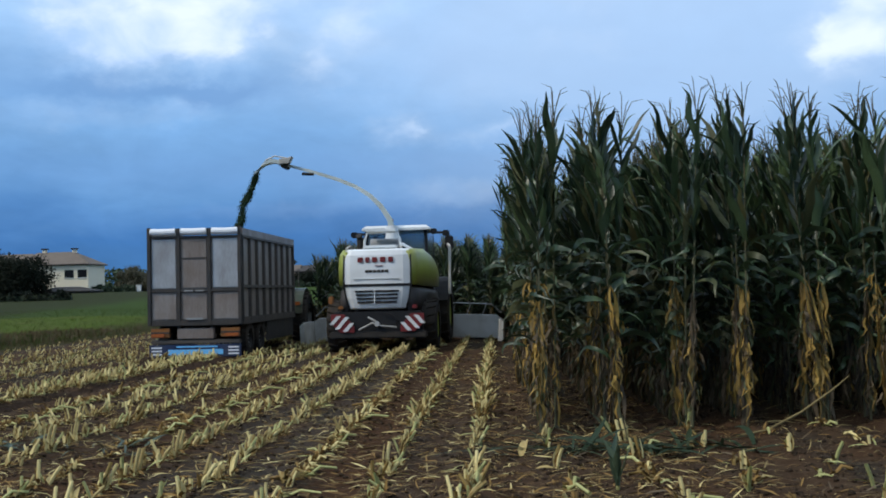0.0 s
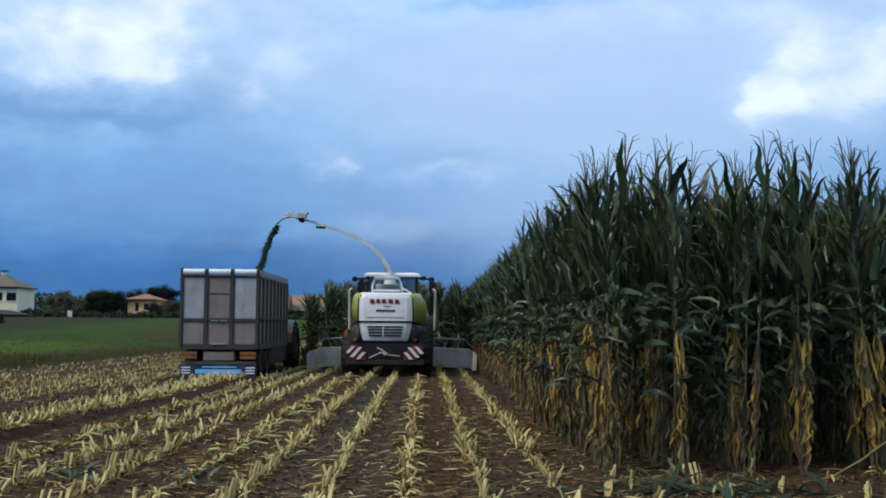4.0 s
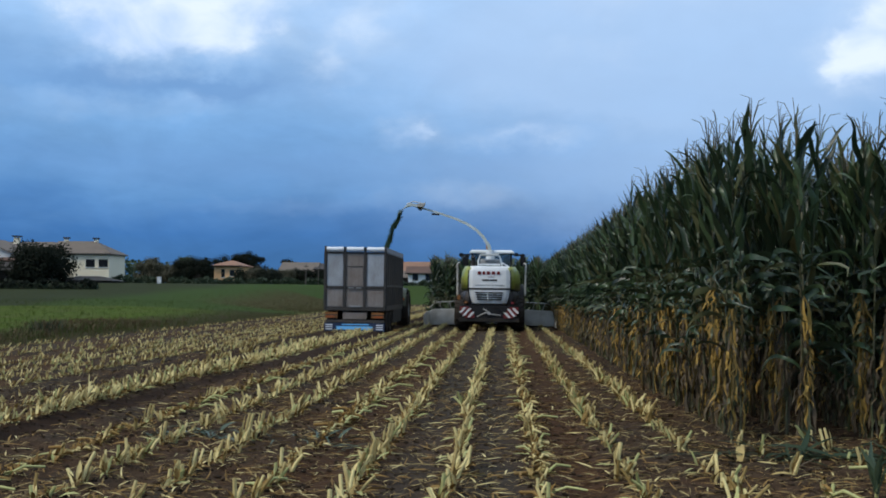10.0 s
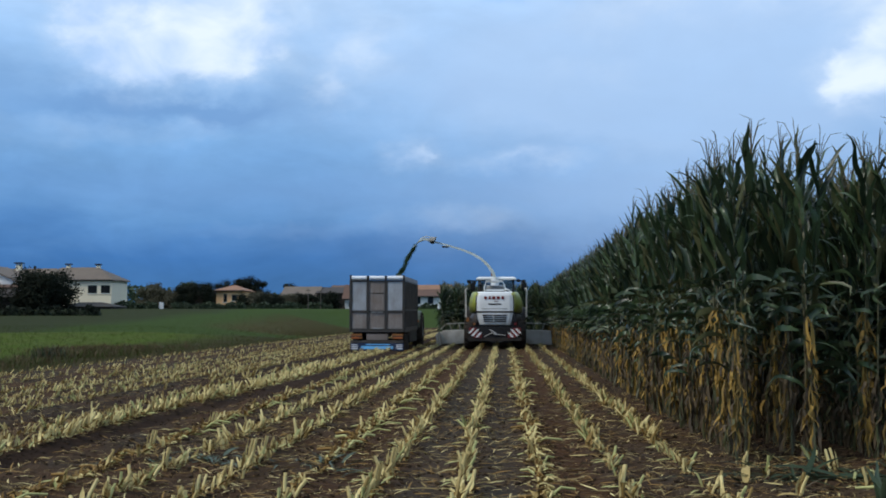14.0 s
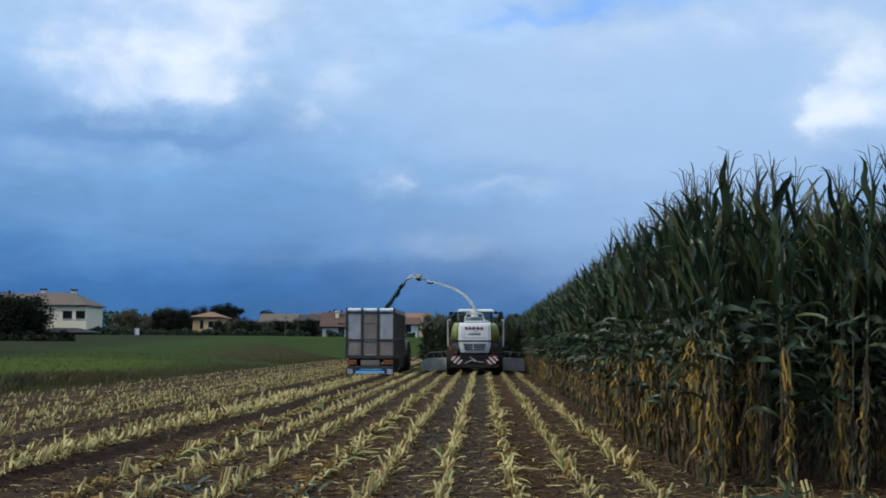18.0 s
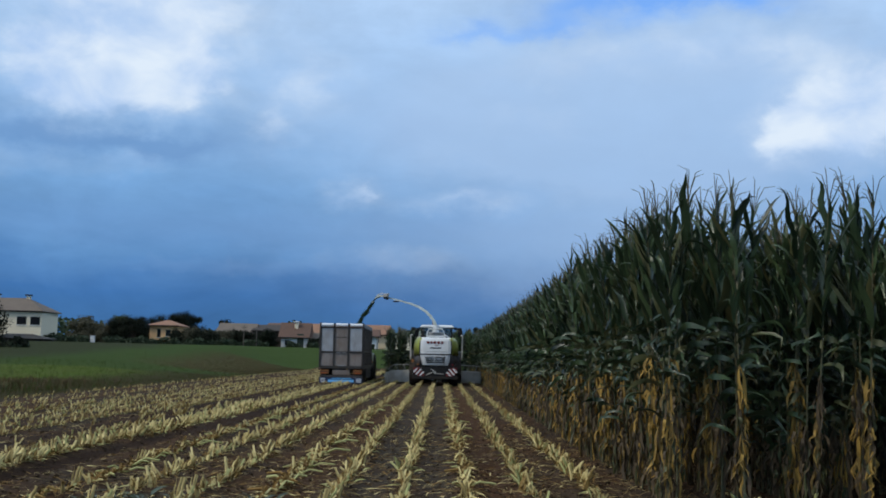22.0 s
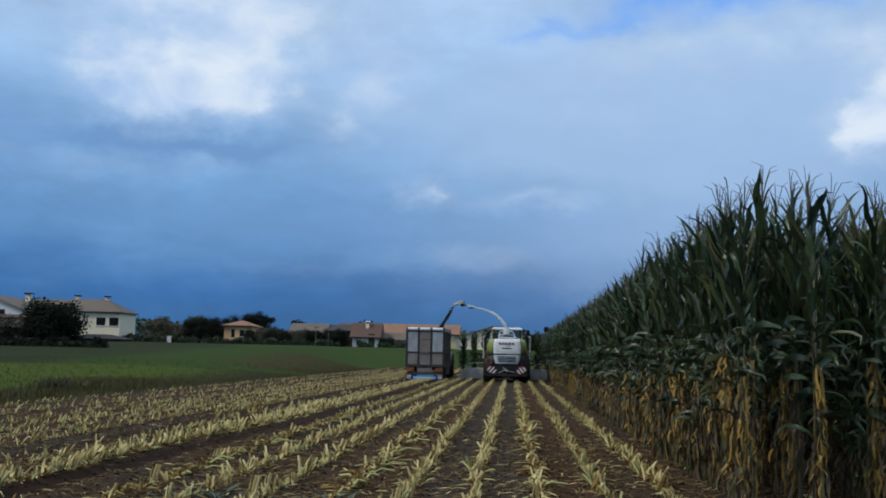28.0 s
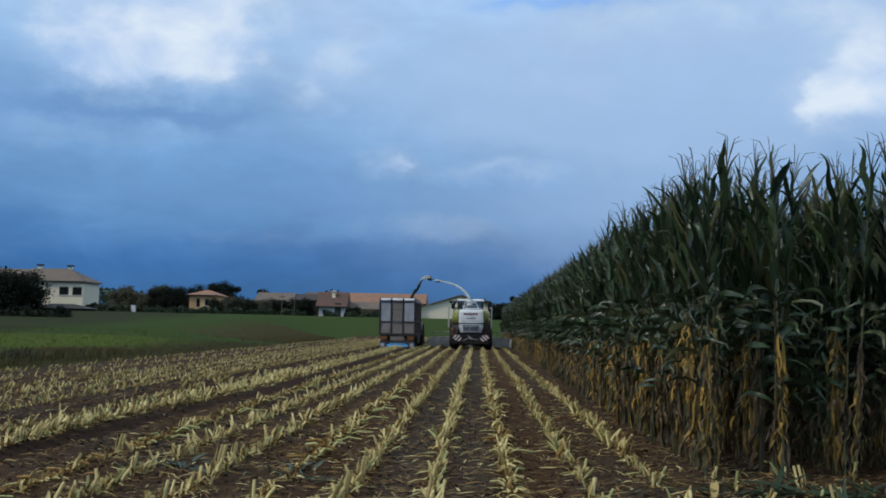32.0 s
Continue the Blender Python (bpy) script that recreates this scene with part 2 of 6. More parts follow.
M = dict(
    leaf=mat("maize_leaf", (0.0085, 0.0205, 0.0105), (0.088, 0.138, 0.057), 0.36, island=1.3, rnd=0.7, scale=4, fine=60, through=0.14, spec=0.5),
    leaf_pale=mat("maize_leaf_pale", (0.055, 0.075, 0.032), (0.15, 0.125, 0.05), 0.45, island=0.8, rnd=0.3, through=0.14),
    leaf_dry=mat("maize_leaf_dry", (0.39, 0.245, 0.053), (0.085, 0.060, 0.022), 0.75, island=1.0, rnd=1.0, through=0.12),
    leaf_dead=mat("maize_leaf_dead", (0.135, 0.098, 0.055), (0.024, 0.020, 0.014), 0.8, island=1.0, rnd=0.8, through=0.08),
    stalk=mat("maize_stalk", (0.066, 0.070, 0.034), (0.13, 0.10, 0.046), 0.6, island=0.6, rnd=0.4),
    tassel=mat("maize_tassel", (0.12, 0.105, 0.055), (0.07, 0.065, 0.04), 0.8, island=0.6, rnd=0.4),
    husk=mat("maize_husk", (0.20, 0.18, 0.08), (0.14, 0.14, 0.05), 0.7, island=0.6, rnd=0.4),
    straw=mat("stubble_straw", (0.74, 0.62, 0.28), (0.25, 0.165, 0.05), 0.65, island=1.7, rnd=0.8, fine=30, through=0.1, spec=0.2),
    straw_green=mat("stubble_green", (0.50, 0.49, 0.20), (0.24, 0.25, 0.08), 0.7, island=0.8, rnd=0.4, through=0.1),
    sheath=mat("torn_leaf_sheath", (0.27, 0.165, 0.055), (0.08, 0.052, 0.024), 0.8, island=1.1, through=0.05, spec=0.1),
    clod=mat("soil_crumb", (0.032, 0.023, 0.016), (0.072, 0.048, 0.031), 0.95, island=1.0, spec=0.03),
    chaff=mat("dry_chaff", (0.30, 0.23, 0.10), (0.075, 0.052, 0.026), 0.8, island=1.2, through=0.05, spec=0.1),
    fallen_green=mat("fallen_green_leaves", (0.022, 0.040, 0.020), (0.050, 0.066, 0.026), 0.6, island=0.9, rnd=0.3, through=0.1, spec=0.3),
    green_waste=mat("fresh_leaf_waste", (0.040, 0.068, 0.040), (0.085, 0.11, 0.050), 0.55, island=0.9, rnd=0.3, through=0.1),
    white=mat("white_paint", (0.74, 0.76, 0.76), (0.62, 0.64, 0.63), 0.4, scale=1.5, fine=30, bump=0.02, dirt=(0.30, 0.27, 0.20), dirt_amount=0.22, spec=0.5),
    lime=mat("lime_paint", (0.29, 0.33, 0.055), (0.21, 0.24, 0.045), 0.4, scale=1.5, bump=0.02, dirt=(0.16, 0.13, 0.07), dirt_amount=0.3, spec=0.5),
    skirt=mat("grey_side_cover", (0.045, 0.043, 0.045), (0.03, 0.028, 0.028), 0.5, scale=2, dirt=(0.07, 0.055, 0.04), dirt_amount=0.6),
    dark=mat("dark_metal", (0.018, 0.018, 0.018), (0.03, 0.027, 0.024), 0.65, scale=2, dirt=(0.06, 0.045, 0.03), dirt_amount=0.5, spec=0.25),
    black=mat("black_plastic", (0.012, 0.012, 0.013), (0.02, 0.02, 0.02), 0.55, bump=0.03, spec=0.25),
    rubber=mat("tyre_rubber", (0.022, 0.021, 0.02), (0.035, 0.03, 0.026), 0.85, scale=4, dirt=(0.06, 0.043, 0.028), dirt_amount=0.6, spec=0.2),
    red=mat("red_paint", (0.17, 0.018, 0.018), (0.12, 0.017, 0.016), 0.45, bump=0.02),
    steel=mat("grey_steel", (0.34, 0.34, 0.33), (0.26, 0.26, 0.25), 0.45, 0.2, scale=2, dirt=(0.16, 0.13, 0.09), dirt_amount=0.5),
    pale_steel=mat("pale_grey_paint", (0.60, 0.585, 0.54), (0.48, 0.465, 0.42), 0.5, scale=2, dirt=(0.2, 0.16, 0.11), dirt_amount=0.5),
    bin_panel=mat("bin_panel", (0.33, 0.30, 0.275), (0.19, 0.155, 0.13), 0.5, 0.3, scale=2.2, fine=18, amount=0.95, stretch=(2.0, 1.6, 0.35), dirt=(0.19, 0.135, 0.10), dirt_amount=0.55, rnd=0.5),
    bin_blank=mat("bare_zinc_sheet", (0.52, 0.54, 0.55), (0.32, 0.315, 0.31), 0.4, 0.35, scale=2.2, fine=18, amount=0.95, stretch=(2.0, 1.6, 0.35), dirt=(0.2, 0.16, 0.13), dirt_amount=0.35, rnd=0.3),
    bin_frame=mat("bin_frame", (0.026, 0.027, 0.026), (0.045, 0.041, 0.037), 0.6, scale=3, dirt=(0.075, 0.056, 0.042), dirt_amount=0.5),
    # The sides' lit look is put into this lighter, dusty copy of bin_frame.
    rib=mat("lit_dusty_rib_paint", (0.075, 0.064, 0.054), (0.05, 0.043, 0.038), 0.6, scale=3, dirt=(0.11, 0.085, 0.062), dirt_amount=0.5),
    board_white=mat("white_board_paint", (0.78, 0.80, 0.82), (0.62, 0.64, 0.66), 0.55, scale=2.5, fine=25, bump=0.15),
    orange=mat("orange_lamp", (0.36, 0.10, 0.02), (0.22, 0.07, 0.02), 0.35, bump=0.02),
    blue=mat("blue_banner", (0.010, 0.028, 0.085), (0.010, 0.022, 0.06), 0.45, bump=0.03, dirt=(0.1, 0.09, 0.08), dirt_amount=0.3),
    sky_blue=mat("pale_blue_bar", (0.17, 0.50, 0.85), (0.12, 0.40, 0.72), 0.45, bump=0.02),
    amber=mat("amber_lamp", (0.27, 0.11, 0.025), (0.16, 0.07, 0.03), 0.3, bump=0.02),
    tractor=mat("tractor_green", (0.02, 0.04, 0.02), (0.018, 0.03, 0.017), 0.4, bump=0.02, dirt=(0.1, 0.08, 0.05), dirt_amount=0.35),
    chop=mat("chopped_maize", (0.040, 0.080, 0.036), (0.025, 0.05, 0.024), 0.8, island=1.0, through=0.15),
    plaster=mat("cream_plaster", (0.80, 0.72, 0.54), (0.72, 0.65, 0.48), 0.85, scale=0.6, fine=12, bump=0.05),
    plaster_w=mat("white_plaster", (0.72, 0.72, 0.70), (0.62, 0.62, 0.60), 0.85, scale=0.6, fine=12, bump=0.05),
    ochre=mat("orange_plaster", (0.85, 0.54, 0.28), (0.78, 0.46, 0.22), 0.85, scale=0.6, fine=12, bump=0.05),
    roof=mat("weathered_roof_tiles", (0.165, 0.13, 0.10), (0.11, 0.092, 0.075), 0.85, scale=0.8, fine=9, amount=0.9),
    roof_red=mat("terracotta_roof_tiles", (0.30, 0.155, 0.09), (0.19, 0.11, 0.07), 0.85, scale=0.8, fine=9, amount=0.9),
    shutter=mat("dark_shutter", (0.035, 0.05, 0.035), (0.05, 0.06, 0.045), 0.6),
    bark=mat("bark", (0.08, 0.06, 0.045), (0.045, 0.035, 0.028), 0.9, fine=12, bump=0.5),
    crown=mat("tree_leaves", (0.028, 0.050, 0.022), (0.065, 0.085, 0.030), 0.7, island=1.0, rnd=0.5, through=0.15),
    crown_dark=mat("dark_conifer_leaves", (0.012, 0.017, 0.011), (0.024, 0.026, 0.016), 0.85, island=1.0, rnd=0.3, through=0.1, spec=0.1),
    crown_brown=mat("autumn_leaves", (0.078, 0.072, 0.042), (0.05, 0.056, 0.030), 0.75, island=1.0, rnd=0.5, through=0.15),
    hedge=mat("hedge_leaves", (0.022, 0.040, 0.018), (0.045, 0.06, 0.028), 0.75, island=1.0, through=0.1),
    grass=mat("grass_blades", (0.040, 0.064, 0.011), (0.062, 0.086, 0.018), 0.7, island=0.9, through=0.25, spec=0.1),
    weeds=mat("dry_weeds", (0.095, 0.064, 0.026), (0.046, 0.041, 0.017), 0.8, island=1.0, through=0.15),
    russet=mat("withered_dock", (0.10, 0.047, 0.020), (0.050, 0.032, 0.015), 0.8, island=1.0, through=0.15),
    dark_wood=mat("dark_timber", (0.050, 0.040, 0.034), (0.028, 0.024, 0.022), 0.85, fine=20),
    roof_dark=mat("dark_roof_tiles", (0.13, 0.07, 0.047), (0.08, 0.053, 0.042), 0.85, scale=0.8, fine=9, amount=0.9),
    dark_pane=mat("unlit_window_pane", (0.012, 0.014, 0.017), (0.02, 0.02, 0.022), 0.2, bump=0.0, spec=0.3),
    wood=mat("grey_timber", (0.12, 0.10, 0.085), (0.07, 0.06, 0.05), 0.85, fine=20),
)


def glass_mat():
    m = mat("cab_glass", (0.50, 0.60, 0.64), (0.44, 0.54, 0.58), 0.12, bump=0.0, spec=0.7)
    m.node_tree.nodes["Principled BSDF"].inputs["Transmission Weight"].default_value = 0.92
    return m


M["glass"] = glass_mat()


def ground_mat():
    """Tilled soil in the maize field, two swards beyond it and rough grass further off, parted by lines on the plan."""
    m = bpy.data.materials.new("ground")
    m.use_nodes = True
    nt = m.node_tree
    N, L = nt.nodes.new, nt.links.new
    bsdf = nt.nodes["Principled BSDF"]
    geo, sep = N("ShaderNodeNewGeometry"), N("ShaderNodeSeparateXYZ")
    L(geo.outputs["Position"], sep.inputs[0])
    x, y, _ = sep.outputs

    def m2(op, a, b=0.0, c=None, clamp=False):
        n = N("ShaderNodeMath")
        n.operation, n.use_clamp = op, clamp
        for i, v in enumerate((a, b, c)):
            if v is None:
                continue
            if isinstance(v, (int, float)):
                n.inputs[i].default_value = v
            else:
                L(v, n.inputs[i])
        return n.outputs[0]

    def noise_of(s, d=4, rough=0.55):
        n = N("ShaderNodeTexNoise")
        n.inputs["Scale"].default_value, n.inputs["Detail"].default_value, n.inputs["Roughness"].default_value = s, d, rough
        L(geo.outputs["Position"], n.inputs["Vector"])
        return n.outputs[0]

    def mix(f, a, b):
        n = N("ShaderNodeMix")
        n.data_type = "RGBA"
        L(f, n.inputs[0])
        for sock, v in ((n.inputs[6], a), (n.inputs[7], b)):
            if isinstance(v, tuple):
                sock.default_value = (*v, 1)
            else:
                L(v, sock)
        return n.outputs[2]

    def sharp(v, k):
        return m2("MULTIPLY_ADD", v, k, 0.5, True)

    n1, n2, n3, n4 = noise_of(0.6), noise_of(7.0, 6, 0.65), noise_of(45.0, 3), noise_of(0.12, 3)
    # soil: grey-brown clods, redder where wheels have turned it up
    soil = mix(sharp(m2("SUBTRACT", n2, 0.5), 4.0), (0.0225, 0.018, 0.0138), (0.062, 0.049, 0.036))
    soil = mix(m2("MULTIPLY", sharp(m2("SUBTRACT", n1, 0.52), 5.0), 0.7), soil, (0.070, 0.038, 0.021))
    soil = mix(m2("MULTIPLY", sharp(m2("SUBTRACT", n3, 0.64), 14.0), 0.5), soil, (0.27, 0.21, 0.11))
    lanes = N("ShaderNodeTexNoise")
    squeeze = N("ShaderNodeVectorMath")
    squeeze.operation = "MULTIPLY"
    squeeze.inputs[1].default_value = (1.5, 0.07, 1.0)
    L(geo.outputs["Position"], squeeze.inputs[0])
    L(squeeze.outputs[0], lanes.inputs["Vector"])
    lanes.inputs["Scale"].default_value = 1.0
    lug = m2("SINE", m2("ADD", m2("MULTIPLY", y, 36.0), m2("MULTIPLY", m2("SUBTRACT", n2, 0.5), 7.0)))
    beds = [m2("MULTIPLY_ADD", m2("ABSOLUTE", m2("SUBTRACT", m2("ADD", x, m2("MULTIPLY", m2("SUBTRACT", n2, 0.5), 0.25)), c)), -5.0, 1.9, True) for c in (0.72, -1.72)]
    bed = m2("MAXIMUM", *beds)
    lane = sharp(m2("SUBTRACT", m2("ADD", lanes.outputs[0], m2("MULTIPLY", m2("SUBTRACT", n2, 0.5), 0.3)), 0.5), 6.0)
    soil = mix(m2("MULTIPLY", lane, 0.45), soil, (0.074, 0.040, 0.020))
    firm = m2("MAXIMUM", *[m2("MULTIPLY_ADD", m2("ABSOLUTE", m2("SUBTRACT", m2("ADD", x, m2("MULTIPLY", m2("SUBTRACT", n2, 0.5), 0.3)), c)), -6.0, 1.8, True) for c in (-0.04, -0.79)])
    soil = mix(m2("MULTIPLY", firm, 0.55), soil, (0.046, 0.041, 0.034))
    soil = mix(m2("MULTIPLY", bed, 0.6), soil, (0.080, 0.042, 0.022))
    swing = m2("MULTIPLY", m2("MAXIMUM", m2("SUBTRACT", 29.0, y), 0.0), 0.034)
    track = m2("MULTIPLY", m2("LESS_THAN", m2("ABSOLUTE", m2("ADD", x, m2("ADD", swing, m2("MULTIPLY_ADD", n1, 0.12, 4.70)))), 0.27), 0.92)
    track2 = m2("MULTIPLY", m2("LESS_THAN", m2("ABSOLUTE", m2("ADD", x, m2("ADD", swing, 6.74))), 0.24), 0.7)
    soil = mix(m2("MAXIMUM", track, track2), soil, (0.036, 0.023, 0.016))
    sward = mix(sharp(m2("SUBTRACT", n2, 0.5), 3.0), (0.046, 0.073, 0.011), (0.072, 0.104, 0.015))
    sward = mix(m2("MULTIPLY", sharp(m2("SUBTRACT", n1, 0.56), 5.0), 0.55), sward, (0.085, 0.075, 0.030))
    lucerne = mix(sharp(m2("SUBTRACT", n2, 0.5), 3.0), (0.029, 0.053, 0.012), (0.047, 0.069, 0.018))
    lucerne = mix(m2("MULTIPLY", sharp(m2("SUBTRACT", n4, 0.5), 4.0), 0.5), lucerne, (0.042, 0.071, 0.019))
    stale = m2("MULTIPLY", sharp(m2("SUBTRACT", m2("MULTIPLY_ADD", n4, 14.0, -38.0), x), 0.2), 0.75)
    lucerne = mix(stale, lucerne, (0.030, 0.031, 0.017))
    wob = m2("MULTIPLY", m2("SUBTRACT", n1, 0.5), 1.0)
    # far edge of the pale strip: a line across the plan
    far_edge = m2("ADD", m2("SUBTRACT", m2("ADD", m2("MULTIPLY", x, 0.21), 75.2), y), wob)
    green = mix(sharp(far_edge, 0.8), lucerne, sward)
    bare = m2("MULTIPLY", sharp(m2("SUBTRACT", m2("ADD", x, wob), -22.5), 0.25), m2("MULTIPLY", sharp(m2("SUBTRACT", y, 80.0), 0.2), sharp(m2("SUBTRACT", 111.0, y), 0.2)))
    green = mix(m2("MULTIPLY", bare, 0.66), green, (0.064, 0.045, 0.022))
    margin = m2("MULTIPLY", sharp(m2("ADD", x, m2("MULTIPLY_ADD", n1, 9.0, 14.5)), 0.3), m2("LESS_THAN", y, 74.0))
    green = mix(m2("MULTIPLY", margin, 0.9), green, (0.034, 0.026, 0.012))
    far = mix(sharp(m2("SUBTRACT", n4, 0.5), 3.0), (0.045, 0.065, 0.025), (0.075, 0.085, 0.04))
    green = mix(m2("GREATER_THAN", y, 141.0), green, far)
    field = m2("MULTIPLY", sharp(m2("ADD", m2("ADD", x, m2("MULTIPLY", wob, 0.25)), 13.7), 4.0), m2("LESS_THAN", y, 118.0))
    field = m2("MULTIPLY", field, m2("LESS_THAN", x, 70.0))
    L(mix(field, green, soil), bsdf.inputs["Base Color"])
    bsdf.inputs["Roughness"].default_value = 0.9
    bsdf.inputs["Specular IOR Level"].default_value = 0.03
    bump = N("ShaderNodeBump")
    bump.inputs["Strength"].default_value, bump.inputs["Distance"].default_value = 0.9, 0.05
    L(m2("ADD", m2("ADD", n2, m2("MULTIPLY", n3, 0.4)), m2("MULTIPLY", m2("MULTIPLY", lug, bed), 0.45)), bump.inputs["Height"])
    L(bump.outputs[0], bsdf.inputs["Normal"])
    return m


M["ground"] = ground_mat()

# ---- mesh helpers ----


def part(name, bm, material, parent=None, label="", smooth=False):
    """One mesh object out of a bmesh, under a thing or a part."""
    me = bpy.data.meshes.new(name)
    bm.to_mesh(me)
    bm.free()
    for m in material if isinstance(material, (list, tuple)) else (material,):
        me.materials.append(m)
    if smooth:
        me.polygons.foreach_set("use_smooth", [True] * len(me.polygons))
    ob = new(name, me)
    ob.parent = parent
    return tagged(ob, label)


def mesh_part(name, me, parent=None, m=None, label=""):
    ob = new(name, me)
    ob.parent = parent
    if m is not None:
        ob.matrix_basis = m
    return tagged(ob, label)


def thing(name, label, category, group="", kind="", m=None):
    ob = new(name)
    ob.empty_display_size = 0.2
    if m is not None:
        ob.matrix_basis = m
    return tagged(ob, label, category, group, kind)


def box(x0, x1, y0, y1, z0, z1, bevel=0.01, m=None, bm=None):
    b = bmesh.new()
    bmesh.ops.create_cube(b, size=1)
    bmesh.ops.scale(b, vec=(x1 - x0, y1 - y0, z1 - z0), verts=b.verts)
    if bevel:
        bmesh.ops.bevel(b, geom=b.edges[:], offset=min(bevel, 0.45 * min(x1 - x0, y1 - y0, z1 - z0)), segments=2, affect="EDGES")
    bmesh.ops.translate(b, vec=((x0 + x1) / 2, (y0 + y1) / 2, (z0 + z1) / 2), verts=b.verts)
    if m is not None:
        b.transform(m)
    return join(bm, b)


def join(bm, b):
    if bm is None:
        return b
    me = bpy.data.meshes.new("tmp")
    b.to_mesh(me)
    bm.from_mesh(me)
    bpy.data.meshes.remove(me)
    b.free()
    return bm


def tube(points, radius, sides=8, bm=None, cap=True):
    """A round bar along points; radius may be one number or one for each point."""
    b = bm if bm is not None else bmesh.new()
    pts = [Vector(p) for p in points]
    radii = radius if isinstance(radius, (list, tuple)) else [radius] * len(pts)
    rings, side = [], None
    for i, p in enumerate(pts):
        way = (pts[min(i + 1, len(pts) - 1)] - pts[max(i - 1, 0)]).normalized()
        if side is None:
            side = way.orthogonal().normalized()
        side = (side - way * side.dot(way)).normalized()
        up = way.cross(side)
        rings.append([b.verts.new(p + radii[i] * (side * math.cos(2 * math.pi * k / sides) + up * math.sin(2 * math.pi * k / sides))) for k in range(sides)])
    for a, c in zip(rings, rings[1:]):
        for k in range(sides):
            b.faces.new((a[k], a[(k + 1) % sides], c[(k + 1) % sides], c[k]))
    if cap:
        b.faces.new(rings[0][::-1])
        b.faces.new(rings[-1])
    return b


def loft(sections, bm=None, cap=True):
    """A skin over closed sections with equal numbers of points."""
    b = bm if bm is not None else bmesh.new()
    rings = [[b.verts.new(p) for p in s] for s in sections]
    n = len(rings[0])
    for a, c in zip(rings, rings[1:]):
        for k in range(n):
            b.faces.new((a[k], a[(k + 1) % n], c[(k + 1) % n], c[k]))
    if cap:
        b.faces.new(rings[0][::-1])
        b.faces.new(rings[-1])
    bmesh.ops.recalc_face_normals(b, faces=b.faces[:])
    return b


def slab(outline, thick, bevel=0.008):
    """A plate: a closed outline in space, thickened along its normal."""
    b = bmesh.new()
    vs = [Vector(p) for p in outline]
    nrm = (vs[1] - vs[0]).cross(vs[2] - vs[0]).normalized() * thick
    a, c = [b.verts.new(v) for v in vs], [b.verts.new(v + nrm) for v in vs]
    n = len(vs)
    b.faces.new(a[::-1])
    b.faces.new(c)
    for k in range(n):
        b.faces.new((a[k], a[(k + 1) % n], c[(k + 1) % n], c[k]))
    bmesh.ops.recalc_face_normals(b, faces=b.faces[:])
    if bevel:
        bmesh.ops.bevel(b, geom=b.edges[:], offset=bevel, segments=1, affect="EDGES")
    return b


def merged(name, pieces, mats):
    """One mesh from (verts, faces, material index) pieces of numpy arrays; the faces are quads."""
    vs, fs, ms, at = [], [], [], 0
    for v, f, k in pieces:
        vs.append(v)
        fs.append(f + at)
        ms.append(np.full(len(f), k, np.int32))
        at += len(v)
    v, f, k = np.concatenate(vs), np.concatenate(fs), np.concatenate(ms)
    me = bpy.data.meshes.new(name)
    me.vertices.add(len(v))
    me.vertices.foreach_set("co", v.astype(np.float32).ravel())
    me.loops.add(f.size)
    me.loops.foreach_set("vertex_index", f.astype(np.int32).ravel())
    me.polygons.add(len(f))
    me.polygons.foreach_set("loop_start", np.arange(0, f.size, 4, dtype=np.int32))
    me.polygons.foreach_set("material_index", k)
    me.polygons.foreach_set("use_smooth", np.ones(len(f), bool))
    me.update(calc_edges=True)
    for m in mats:
        me.materials.append(m)
    return me


def moved(v, m):
    m = np.array(m)
    return v @ m[:3, :3].T + m[:3, 3]


def smooth_step(v):
    v = np.clip(v, 0, 1)
    return v * v * (3 - 2 * v)


# ---- ground ----
ROW_X, ROW_GAP = -0.411, 0.75
EDGE_X, FIELD_END = -13.7, 118.0
CORN_FRONT = 11.9


def rise(x, y):
    """The land beyond the field climbs gently to the village."""
    left = np.maximum(0, EDGE_X - x)
    return 2.5 * np.maximum(smooth_step((y - 40) / 100) * smooth_step(left / 12), smooth_step((y - 112) / 30))


def rut_x(y):
    """Where the trailer's wheel ran: it swings in towards the rows, then holds its line."""
    return -4.74 - 0.034 * np.maximum(0, 29 - y)


def relief(x, y):
    inside = smooth_step((x - EDGE_X) / 0.6) * (y < FIELD_END) * (x < 70)
    ridge = 0.022 * np.cos(2 * np.pi * (x - ROW_X) / ROW_GAP)
    lumps = 0.018 * np.sin(5.1 * x + 1.3 * np.sin(2.3 * y)) * np.sin(4.3 * y + 1.7 * np.sin(1.9 * x)) + 0.012 * np.sin(13.7 * x + 3.1 * y) * np.sin(11.3 * y - 2.7 * x)
    ruts = sum(-0.06 * np.exp(-(((x - c) / 0.2) ** 2)) + 0.03 * np.exp(-(((abs(x - c) - 0.42) / 0.12) ** 2)) for c in (rut_x(y), rut_x(y) - 2.0))
    wheels = sum(-0.03 * np.exp(-(((x - c) / 0.3) ** 2)) for c in (0.72, -1.72))
    return inside * (ridge + lumps + ruts + wheels)


def land(x, y):
    x, y = np.asarray(x, float), np.asarray(y, float)
    return rise(x, y) + relief(x, y)


